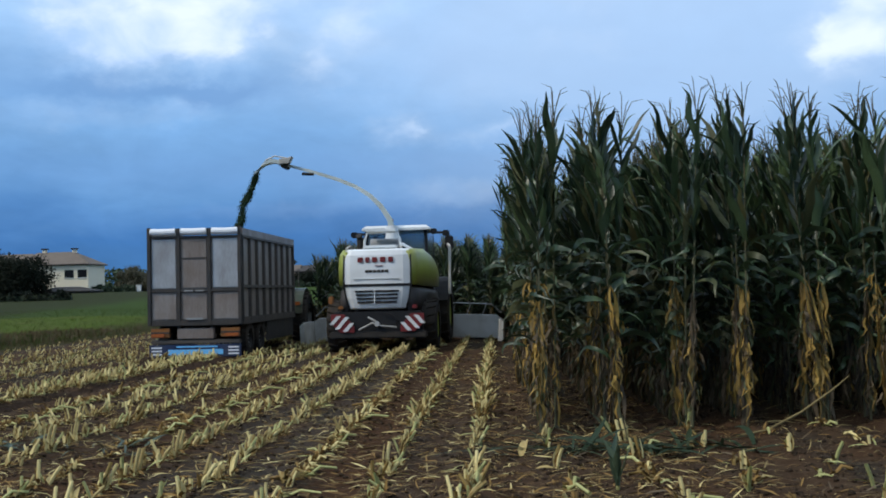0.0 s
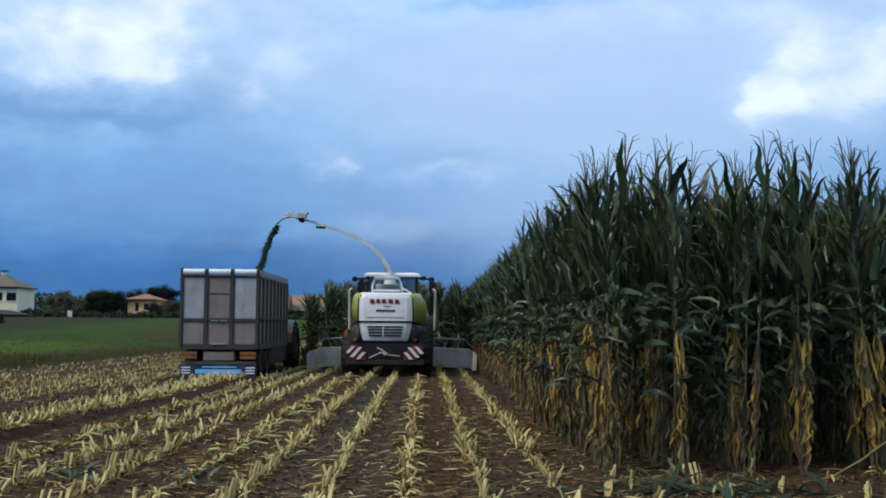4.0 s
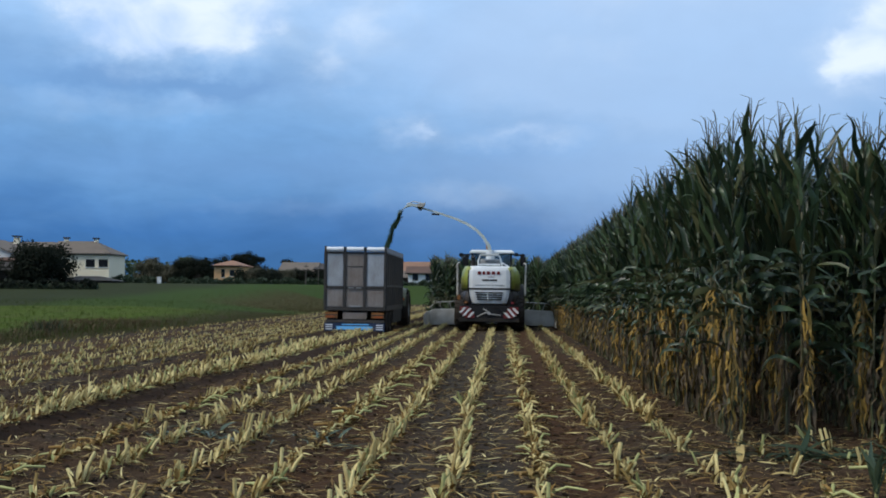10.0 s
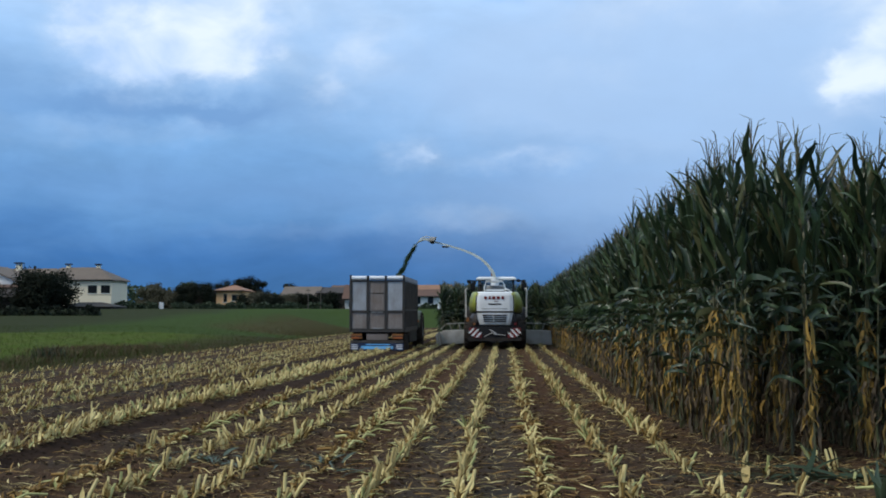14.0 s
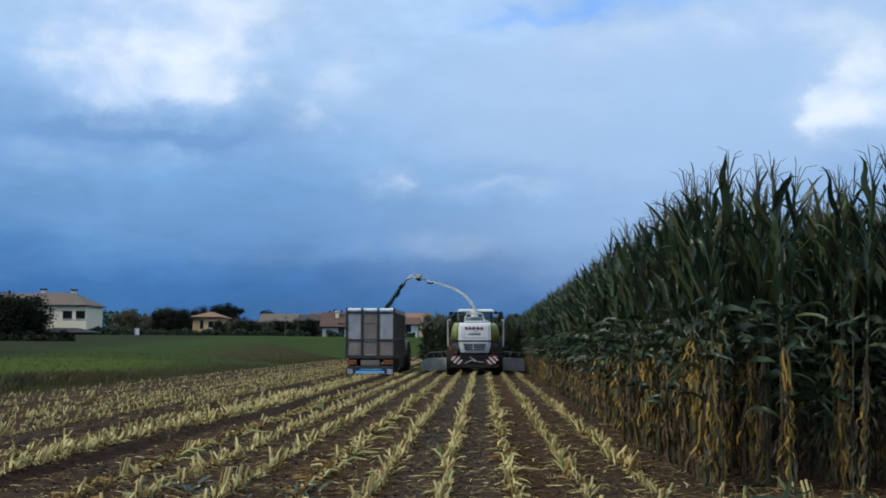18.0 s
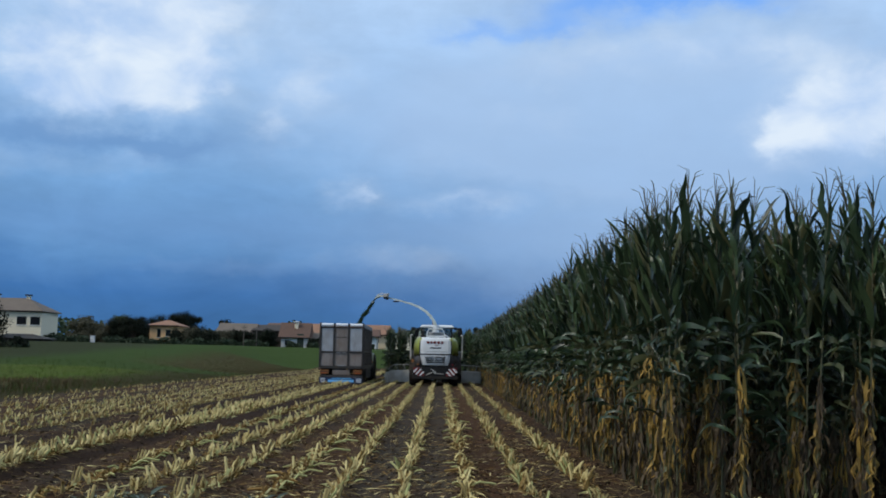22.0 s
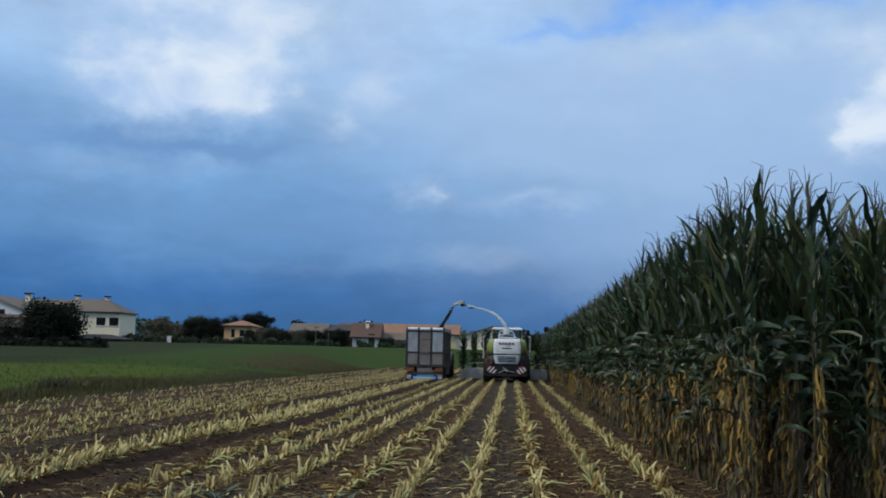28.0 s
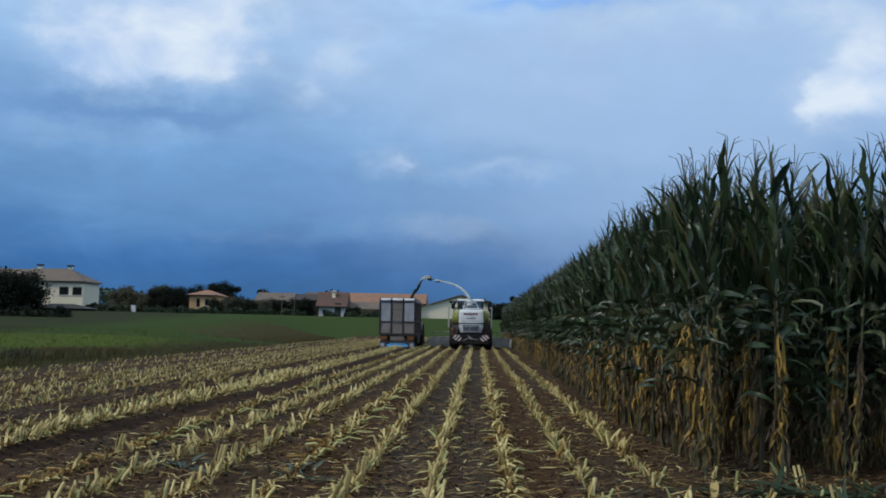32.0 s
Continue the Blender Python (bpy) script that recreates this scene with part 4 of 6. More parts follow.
def fallen_bits():
    rng = np.random.default_rng(8)
    v, f = strip(0.32, 0.085, 40, 60, 0.02, rng, 7, 0.6, 30)
    ob = new("fallen_husk", merged("fallen_husk", [(v, f, 0)], [M["straw"]]))
    ob.matrix_basis = pose(2.28, 10.35, 0.01, 0, 0, 75)
    tagged(ob, "pale dry maize husk lying on the soil", "husk")
    pts = [(4.5, 11.35, 0.015), (4.85, 11.5, 0.05), (5.27, 11.74, 0.2), (5.62, 11.86, 0.40), (5.85, 11.95, 0.55)]
    ob = new("broken_stalk", merged("broken_stalk", [(*rod(pts, [0.013, 0.0125, 0.012, 0.010, 0.006], 6), 0)], [M["chaff"]]))
    tagged(ob, "broken maize stalk leaning against the standing plants", "maize stalk")


fallen_bits()


def green_shoot():
    """Fresh leaves still standing on a cut stub."""
    rng = np.random.default_rng(12)
    ob = thing("maize_shoot", "fresh blue-green maize leaves standing on a cut stub", "maize shoot", m=pose(3.0, 8.75, 0.0))
    mesh_part("stalk_stump", merged("stump", [(*rod([(0, 0, -0.02), (0.01, 0, 0.08), (0.03, 0, 0.16)], [0.016, 0.015, 0.013], 6), 0)], [M["straw_green"]]), ob)
    for k in range(6):
        v, f = strip(rng.uniform(0.28, 0.5), rng.uniform(0.04, 0.065), rng.uniform(66, 88), rng.uniform(0, 70), rng.uniform(-0.05, 0.05), rng, 6, 0.5, rng.uniform(-60, 60), 0.02, 3.0)
        mesh_part("leaf", merged("leaf", [(v, f, 0)], [M["green_waste"]]), ob, pose(0.0, 0.01 * k - 0.03, 0.02, 0, 0, 60 * k + rng.normal(0, 20)))


green_shoot()


def tufts(name, label, count, place, mats, seed, tall):
    rng = np.random.default_rng(seed)
    shapes = [strip(1.0, rng.uniform(0.03, 0.07), rng.uniform(55, 88), rng.uniform(10, 90), rng.uniform(-0.1, 0.1), rng, 3, 0.2) for _ in range(12)]
    pieces = []
    for _ in range(count):
        x, y, s = place(rng)
        z = float(land(x, y)) - 0.01
        for _ in range(4):
            l = s * rng.uniform(*tall)
            v, f = shapes[int(rng.integers(12))]
            m = pose(x + rng.normal(0, 0.05), y + rng.normal(0, 0.05), z, 0, 0, rng.uniform(0, 360)) @ Matrix.Diagonal((l, l, l, 1))
            pieces.append((moved(v, m), f, int(rng.integers(len(mats)))))
    ob = new(name, merged(name, pieces, mats))
    return tagged(ob, label, "grass", "", "stuff")


tufts("field_edge_grass", "rough green grass and weeds along the edge of the field", 4200, lambda r: (EDGE_X + 0.25 - abs(r.normal(0, 1.6)), r.uniform(20, 112), 1.0), [M["grass"], M["weeds"], M["weeds"]], 41, (0.04, 0.15))
tufts("meadow_grass", "short bright green meadow grass beside the field", 9000, lambda r: (EDGE_X - 0.5 - 26 * r.random(), 24 + 55 * r.random() ** 1.2, 1.0), [M["grass"]], 42, (0.08, 0.2))
tufts("tall_weeds", "brown dry weeds on the fallow strip beyond the stubble", 7000, lambda r: (EDGE_X - 0.5 - abs(r.normal(0, 4.0)), 79 + 32 * r.random(), 1.0), [M["weeds"], M["weeds"], M["weeds"], M["grass"]], 43, (0.06, 0.2))
tufts("tall_weeds", "thin dry weeds standing at the field corner", 900, lambda r: (r.normal(-16.2, 0.9), r.normal(42.5, 3.0), 1.0), [M["weeds"], M["weeds"], M["grass"]], 44, (0.10, 0.42))
tufts("tall_weeds", "reddish brown withered dock in the meadow margin", 700, lambda r: (r.normal(-18.6, 1.2), r.normal(48.5, 2.2), 1.0), [M["russet"], M["russet"], M["weeds"]], 47, (0.08, 0.3))
tufts("tall_weeds", "leafy dark weed clump at the edge of the stubble", 90, lambda r: (r.normal(-16.4, 0.3), r.normal(37.6, 0.5), 1.0), [M["hedge"], M["weeds"]], 45, (0.2, 0.7))
tufts("tall_weeds", "brown dry weeds along the edge of the stubble", 900, lambda r: (r.normal(-15.6, 0.6), r.uniform(26, 36), 1.0), [M["weeds"], M["weeds"], M["grass"]], 46, (0.08, 0.32))
# ---- the machines ----
# along the field: polynomials in t / 32
HARVESTER_Y = (43.403, -70.397, 19.586, 52.958, 28.036)
HARVESTER_X = (-5.345, 10.948, -8.509, 3.527, -1.073)
TRAILER_Y = (-64.054, 115.668, -62.856, 57.213, 27.823)
TRAILER_X = (8.074, -17.658, 12.35, -2.473, -5.854)


def at(poly, t):
    return float(np.polyval(poly, t / 32.0))


def wheel(parent, x, y, r, w, rim_mat, lugs, name="wheel", rim_r=0.55, split=False):
    """A wheel round its own axle, with the tyre as the part and a dished rim under it. Returns the keyed part."""
    b = bmesh.new()
    n = 40
    prof = [(-w / 2, rim_r * r), (-w / 2, 0.86 * r), (-0.42 * w, 0.95 * r), (-0.2 * w, 0.985 * r), (0.2 * w, 0.985 * r), (0.42 * w, 0.95 * r), (w / 2, 0.86 * r), (w / 2, rim_r * r)]
    rings = []
    for k in range(n):
        a = 2 * math.pi * k / n
        rings.append([b.verts.new((px, pr * math.cos(a), pr * math.sin(a))) for px, pr in prof])
    for k in range(n):
        p, q = rings[k], rings[(k + 1) % n]
        for j in range(len(prof) - 1):
            b.faces.new((p[j], p[j + 1], q[j + 1], q[j]))
    # chevron lugs
    for k in range(0 if split else lugs):
        for s in (-1, 1):
            a = 360 * (k + (0.5 if s > 0 else 0)) / lugs
            box(0.01 * s if s > 0 else -w * 0.49, w * 0.49 if s > 0 else -0.01, -0.035 * r, 0.035 * r, 0.95 * r, r * 1.02, 0.0, pose(0, 0, 0, a) @ pose(0, 0, 0, 0, 0, 18 * s), b)
    bmesh.ops.recalc_face_normals(b, faces=b.faces[:])
    tyre = part(name, b, M["rubber"], parent, "muddy black tyre")
    tyre.location = (x, y, r)
    if split:
        for s in (-1, 1):
            first = part("lug", box(0.01 if s > 0 else -w * 0.49, w * 0.49 if s > 0 else -0.01, -0.035 * r, 0.035 * r, 0.95 * r, r * 1.02, 0.0), M["rubber"], tyre)
            for k in range(lugs):
                ob = first if k == 0 else mesh_part("lug", first.data, tyre)
                ob.matrix_basis = pose(0, 0, 0, 360 * (k + (0.5 if s > 0 else 0)) / lugs) @ pose(0, 0, 0, 0, 0, 18 * s)
    out = 1 if x > 0 else -1
    b = bmesh.new()
    prof = [(out * w * 0.44, rim_r * r * 1.02), (out * w * 0.36, rim_r * r * 0.93), (out * w * 0.1, rim_r * r * 0.8), (out * w * 0.12, rim_r * r * 0.35), (out * w * 0.3, rim_r * r * 0.3), (out * w * 0.32, 0.02)]
    loft([[(px, pr * math.cos(2 * math.pi * k / 24), pr * math.sin(2 * math.pi * k / 24)) for k in range(24)] for px, pr in prof], b, cap=False)
    part("rim", b, rim_mat, tyre)
    for k in range(8):
        a = 2 * math.pi * k / 8
        c = (out * w * 0.2, rim_r * r * 0.55 * math.cos(a), rim_r * r * 0.55 * math.sin(a))
        part("wheel_nut", tube([c, (c[0] - out * -0.05 * 1, c[1], c[2])], 0.018, 6), M["steel"], tyre)
    return tyre


def build_harvester():
    h = thing("forage_harvester", "white and lime green forage harvester cutting maize, seen from behind", "forage harvester")
    P = lambda name, bm, m, label="", smooth=False: part(name, bm, M[m], h, label, smooth)
    # chassis and counterweight
    P("chassis", box(-0.62, 0.62, 0.35, 5.6, 0.55, 1.15, 0.04), "dark")
    P("rear_axle", tube([(-1.15, 1.25, 0.68), (1.15, 1.25, 0.68)], 0.14, 12), "dark")
    P("front_axle", tube([(-1.1, 5.2, 0.95), (1.1, 5.2, 0.95)], 0.2, 12), "dark")
    P("rear_bumper", box(-1.28, 1.28, -0.02, 0.3, 0.40, 0.58, 0.03), "dark", "dark grey rear bumper beam")
    P("bumper_back", box(-1.18, 1.18, 0.06, 0.35, 0.54, 1.1, 0.03), "black")
    # hitch with its two arms
    hitch = P("hitch", tube([(0, -0.1, 0.78), (0, 0.1, 0.74), (0, 0.3, 0.7)], 0.07, 10), "steel", "grey steel tow hitch")
    part("hitch_arm", tube([(-0.5, 0.0, 0.62), (-0.12, -0.06, 0.8), (0.1, -0.06, 0.72), (0.5, 0.0, 0.68)], 0.03, 8), M["steel"], hitch)
    part("hitch_arm", tube([(-0.25, 0.02, 0.95), (-0.05, -0.05, 0.85), (0.02, -0.06, 0.72)], 0.025, 8), M["steel"], hitch)
    P("hose", tube([(0.15, 0.0, 1.05), (0.4, -0.04, 1.02), (0.55, -0.03, 0.85), (0.45, 0.0, 0.66)], 0.018, 6), "black")
    # warning boards: dark red with slanting white bands
    for d in (-1, 1):
        cx = 0.91 * d
        board = P("warning_board", slab([(cx - 0.30 * d, -0.05, 0.56), (cx + 0.06 * d, -0.05, 0.56), (cx + 0.32 * d, -0.05, 0.79), (cx + 0.32 * d, -0.05, 1.04), (cx - 0.02 * d, -0.05, 1.04), (cx - 0.30 * d, -0.05, 0.73)][::-d], 0.02, 0.004), "red", "red and white striped warning board")
        for u, z, half in ((0.20, 0.89, 0.14), (0.02, 0.81, 0.20), (-0.15, 0.70, 0.14)):
            c = cx + u * d
            lean, wd = 0.7 * half * d, 0.06
            part("stripe", slab([(c + lean - wd, -0.064, z - half * 0.8), (c + lean + wd, -0.064, z - half * 0.8), (c - lean + wd, -0.064, z + half * 0.8), (c - lean - wd, -0.064, z + half * 0.8)], 0.006), M["white"], board, "white band")
    # engine hood: lower flap with the grille, black joint, upper panel
    def sec(z, y, wx, depth=0.35):
        return [(-wx, y + 0.10, z), (-wx * 0.8, y + 0.02, z), (-wx * 0.3, y, z), (wx * 0.3, y, z), (wx * 0.8, y + 0.02, z), (wx, y + 0.10, z), (wx, y + depth, z), (-wx, y + depth, z)]
    lower = P("hood_lower_flap", loft([sec(1.16, 0.10, 0.74), sec(1.20, 0.05, 0.76), sec(1.45, 0.0, 0.82), sec(1.76, -0.02, 0.88)]), "white", "white lower engine flap")
    for k in range(4):
        z = 1.32 + 0.095 * k
        part("grille_slot", box(-0.52 - 0.02 * k, 0.52 + 0.02 * k, -0.035 + 0.012 * (3 - k) * 0.5, 0.03, z, z + 0.05, 0.006), M["black"], lower)
    for x in (-0.06,):
        part("grille_bar", box(x - 0.015, x + 0.015, -0.045, 0.0, 1.30, 1.68, 0.004), M["white"], lower)
    P("hood_joint", loft([sec(1.755, -0.03, 0.90), sec(1.825, -0.03, 0.90)]), "black", "black joint across the hood")
    upper = P("hood_upper_panel", loft([sec(1.82, -0.02, 0.88, 0.9), sec(2.2, 0.0, 0.88, 0.9), sec(2.58, 0.04, 0.87, 0.9), sec(2.70, 0.09, 0.85, 0.9), sec(2.75, 0.24, 0.80, 0.9)]), "white", "white rear hood panel with red and grey bars")
    # bars in place of the maker's lettering
    x = -0.5
    for wdt in (0.17, 0.14, 0.18, 0.18, 0.16):
        part("letter_bar", box(x, x + wdt * 0.8, -0.012, 0.06, 2.39, 2.525, 0.012), M["red"], upper)
        x += wdt + 0.035
    part("letter_bar", box(-0.05, 0.17, -0.02, 0.06, 2.29, 2.305, 0.002), M["red"], upper)
    x = -0.3
    for wdt in (0.08, 0.09, 0.08, 0.09, 0.08, 0.09):
        part("letter_bar", box(x, x + wdt, -0.022, 0.06, 2.12, 2.19, 0.004), M["dark"], upper)
        x += wdt + 0.02
    part("trim_line", box(-0.6, 0.6, -0.03, 0.0, 1.94, 1.955, 0.002), M["steel"], upper)
    for s in (-1, 1):
        P("hood_seam", tube([(s * 0.75, 0.14, 1.17), (s * 0.84, 0.07, 1.45), (s * 0.89, 0.06, 1.76), (s * 0.895, 0.08, 2.2), (s * 0.885, 0.13, 2.58), (s * 0.855, 0.22, 2.71)], 0.022, 6), "black", "black rubber seam of the hood")
        # lime side panels, swelling forward, with dark skirts below
        def side(y, top, low, out):
            return [(s * 0.80, y, low), (s * out, y, low), (s * (out + 0.02), y, (low + top) / 2), (s * (out - 0.02), y, top - 0.14), (s * (out - 0.12), y, top), (s * 0.78, y, top)]
        P("side_panel", loft([side(0.12, 2.68, 1.80, 0.97), side(0.35, 2.74, 1.79, 1.06), side(1.4, 2.76, 1.76, 1.20), side(2.6, 2.6, 1.72, 1.30), side(3.4, 2.42, 1.72, 1.30)]), "lime", "lime green engine side panel", True)
        P("side_skirt", loft([side(0.14, 1.79, 1.06, 0.95), side(0.5, 1.78, 1.06, 1.06), side(1.4, 1.75, 1.42, 1.20), side(2.6, 1.71, 1.06, 1.28), side(3.4, 1.71, 1.06, 1.28)]), "skirt", "dark grey lower side cover", True)
        P("tail_lamp", box(s * 0.98 - 0.07, s * 0.98 + 0.07, 0.04, 0.12, 1.16, 1.26, 0.02), "red" if s > 0 else "amber", "small rear lamp")
        P("handrail", tube([(s * 1.55, 4.3, 1.5), (s * 1.57, 4.32, 2.95), (s * 1.50, 4.5, 3.0), (s * 1.48, 5.0, 2.95)], 0.045, 8), "pale_steel", "pale grab rail beside the cab")
        P("mud_guard", loft([[(s * 0.8, 5.2 + 1.04 * math.cos(a), 0.95 + 1.04 * math.sin(a)), (s * 1.5, 5.2 + 1.04 * math.cos(a), 0.95 + 1.04 * math.sin(a)), (s * 1.5, 5.2 + 1.09 * math.cos(a), 0.95 + 1.09 * math.sin(a)), (s * 0.8, 5.2 + 1.09 * math.cos(a), 0.95 + 1.09 * math.sin(a))] for a in np.linspace(0.3, 2.8, 12)]), "dark")
    P("beacon_bracket", box(-1.36, -1.22, 0.3, 0.45, 1.3, 1.52, 0.03), "amber", "amber side lamp")
    P("engine_deck", box(-0.78, 0.78, 0.4, 3.8, 2.4, 2.62, 0.04), "dark")
    # air intake frame before the cab
    intake = P("air_intake", box(-0.5, 0.42, 0.9, 1.9, 2.6, 2.80, 0.03), "black", "black air intake on the engine deck")
    part("intake_frame", tube([(-0.52, 1.3, 2.62), (-0.52, 1.32, 3.0), (-0.44, 1.35, 3.24), (0.36, 1.35, 3.26), (0.44, 1.32, 3.1), (0.54, 1.2, 2.64)], 0.035, 8), M["white"], intake, "white frame tube")
    part("intake_hood", box(-0.5, 0.46, 0.82, 1.3, 2.79, 2.87, 0.03), M["white"], intake)
    part("intake_roof", box(-0.46, 0.38, 1.1, 1.9, 3.25, 3.31, 0.02), M["white"], intake, "white cover over the intake")
    part("intake_wing", slab([(0.5, 0.8, 2.88), (0.95, 0.9, 2.66), (0.95, 1.5, 2.66), (0.5, 1.5, 2.92)], 0.04), M["white"], intake)
    P("exhaust_pipe", tube([(-0.75, 2.0, 2.7), (-0.75, 2.0, 3.1), (-0.78, 1.9, 3.2)], 0.09, 10), "dark")
    P("intake_screen", tube([(-0.45, 2.0, 2.9), (0.4, 2.0, 2.9)], 0.2, 16), "steel", "round dust screen")
    # cab
    cab = P("cab_frame", box(-0.92, 0.95, 3.9, 5.9, 1.75, 2.2, 0.05), "white", "white and glass driver's cab")
    for x, y in ((-0.9, 3.95), (0.92, 3.95), (-0.9, 5.8), (0.92, 5.8)):
        part("cab_post", tube([(x, y, 2.1), (x * 0.97, y, 3.45)], 0.05, 8), M["black"], cab)
    part("cab_roof", loft([[(-1.0, 3.75, z) if k == 0 else (1.03, 3.75, z) if k == 1 else (1.03, 6.1, z) if k == 2 else (-1.0, 6.1, z) for k in range(4)] for z in (3.43, 3.50)] + [[(-0.88, 3.9, 3.58), (0.9, 3.9, 3.58), (0.9, 5.9, 3.58), (-0.88, 5.9, 3.58)]]), M["white"], cab)
    part("cab_window", box(-0.86, 0.88, 3.93, 3.95, 2.2, 3.42, 0), M["glass"], cab, "tinted rear window")
    for x in (-0.905, 0.925):
        part("cab_window", box(x - 0.01, x + 0.01, 4.0, 5.75, 2.2, 3.42, 0), M["glass"], cab, "tinted side window")
    part("cab_window", box(-0.86, 0.88, 5.82, 5.84, 2.0, 3.42, 0), M["glass"], cab, "tinted windscreen")
    part("seat", box(-0.3, 0.3, 4.5, 4.7, 2.0, 2.95, 0.08), M["black"], cab)
    for s, x in ((-1, -1.25), (1, 1.45)):
        mir = P("mirror", box(x - 0.13, x + 0.13, 5.6, 5.68, 2.9, 3.32, 0.03), "black", "black wing mirror")
        part("mirror_arm", tube([(x, 5.66, 3.32), (x, 5.7, 3.42), (s * 0.9, 5.75, 3.45)], 0.022, 6), M["black"], mir)
    P("work_lamp", box(-1.2, -1.02, 3.8, 3.95, 3.2, 3.38, 0.03), "black")
    P("work_lamp", box(1.05, 1.24, 3.8, 3.95, 3.3, 3.46, 0.03), "black")
    for s in (-1, 1):
        arm = P("lamp_arm", box(min(s * 1.0, s * 1.5), max(s * 1.0, s * 1.5), 4.9, 5.0, 3.36, 3.43, 0.01), "black", "black lamp arm at the cab roof")
        part("lamp", box(s * 1.42 - 0.11, s * 1.42 + 0.11, 4.82, 4.9, 3.28, 3.46, 0.03), M["black"], arm)
    P("beacon", tube([(-0.2, 4.4, 3.62), (-0.2, 4.4, 3.82)], 0.07, 10), "amber", "amber roof beacon")
    # discharge spout, swung out over the trailer
    base = P("spout_turret", tube([(-0.05, 3.5, 2.6), (-0.05, 3.5, 3.55)], [0.27, 0.17], 16), "white", "white spout turret")
    path = [(-0.05, 3.5, 3.45), (-0.12, 3.5, 3.75), (-0.38, 3.52, 4.15), (-0.7, 3.55, 4.47), (-1.15, 3.6, 4.76), (-1.68, 3.65, 4.99), (-2.45, 3.72, 5.25), (-3.12, 3.8, 5.45), (-3.5, 3.84, 5.53)]
    secs, n = [], len(path)
    for i, p in enumerate(path):
        way = (Vector(path[min(i + 1, n - 1)]) - Vector(path[max(i - 1, 0)])).normalized()
        up = Vector((0, 1, 0)).cross(way).normalized()
        up = -up if up.z < 0 else up
        wd, ht = 0.085 - 0.04 * i / n, 0.08 - 0.054 * i / n
        c = Vector(p)
        secs.append([c + Vector((0, -wd, 0)) - up * ht, c + Vector((0, wd, 0)) - up * ht, c + Vector((0, wd, 0)) + up * ht, c + Vector((0, -wd, 0)) + up * ht])
    boom = [P("spout", loft(secs), "pale_lime", "pale green discharge spout")]
    boom.append(P("spout_cylinder", tube([(-2.40, 3.62, 5.17), (-2.75, 3.62, 5.19)], 0.045, 8), "dark"))
    joint = P("spout_joint", tube([(-3.30, 3.6, 5.47), (-3.30, 4.05, 5.47)], 0.10, 10), "dark")
    part("joint_ear", slab([(-3.12, 3.7, 5.50), (-3.02, 3.7, 5.71), (-3.20, 3.7, 5.65), (-3.40, 3.7, 5.65), (-3.40, 3.7, 5.50)], 0.28), M["pale_steel"], joint)
    flap_path = [(-3.40, 5.63, 0.13), (-3.70, 5.69, 0.15), (-3.92, 5.61, 0.15), (-4.12, 5.39, 0.13), (-4.20, 5.25, 0.11)]
    fs = []
    for i, (x, z, wd) in enumerate(flap_path):
        nx, nz = [(0.0, 1), (0.1, 1), (-0.45, 0.9), (-0.85, 0.5), (-0.95, 0.3)][i]
        l = math.hypot(nx, nz)
        fs.append([(x, 3.85 - wd, z), (x, 3.85 + wd, z), (x - 0.1 * -nx / l, 3.85 + wd, z - 0.12 * nz / l), (x - 0.1 * -nx / l, 3.85 - wd, z - 0.12 * nz / l)])
    boom.append(joint)
    boom.append(P("spout_flap", loft(fs), "pale_lime", "curved end flap of the spout"))
    boom.append(P("flap_link", tube([(-3.15, 3.7, 5.67), (-3.60, 3.72, 5.77), (-3.90, 3.74, 5.65)], 0.022, 6), "pale_steel"))
    # maize header: a middle and two folding wings
    hd = P("header_middle", box(-1.1, 1.1, 6.1, 6.5, 0.25, 1.05, 0.05), "dark", "dark middle frame of the maize header")
    for s in (-1, 1):
        wing = part("header_wing", slab([(s * 1.1, 6.25, 0.12), (s * 3.0, 6.25, 0.05), (s * 3.1, 6.25, 0.62), (s * 2.85, 6.25, 0.80), (s * 1.1, 6.25, 0.86)][::s], 0.12, 0.02), M["pale_steel"], hd, "pale grey folding wing of the header")
        part("wing_tip", slab([(s * 2.95, 6.1, 0.02), (s * 3.12, 6.1, 0.04), (s * 3.14, 6.1, 0.6), (s * 3.0, 6.1, 0.72)][::s], 1.5, 0.02), M["pale_steel"], hd)
        part("crop_guide", tube([(s * 1.15, 6.3, 0.95), (s * 1.5, 6.3, 1.2), (s * 2.7, 6.35, 1.14), (s * 3.0, 6.4, 0.85)], 0.025, 6), M["steel"], hd)
        for x in (1.4, 1.9, 2.4):
            part("guide_stay", tube([(s * x, 6.3, 0.8), (s * (x + 0.15), 6.32, 1.16)], 0.02, 6), M["steel"], hd)
        part("wing_cylinder", tube([(s * 0.7, 6.2, 1.0), (s * 1.7, 6.2, 0.78)], 0.045, 8), M["dark"], hd)
        for x, r in ((0.75, 0.7), (2.2, 0.72)):
            drum = part("header_drum", tube([(s * x, 7.0, 0.12), (s * x, 7.0, 0.2), (s * x, 7.0, 0.55)], [r, r, r * 0.6], 24), M["steel"], hd)
            for k in range(10):
                a = 2 * math.pi * k / 10
                part("drum_finger", tube([(s * x + r * 0.9 * math.cos(a), 7.0 + r * 0.9 * math.sin(a), 0.3), (s * x + r * 1.1 * math.cos(a + 0.2), 7.0 + r * 1.1 * math.sin(a + 0.2), 0.3)], 0.02, 5), M["dark"], drum)
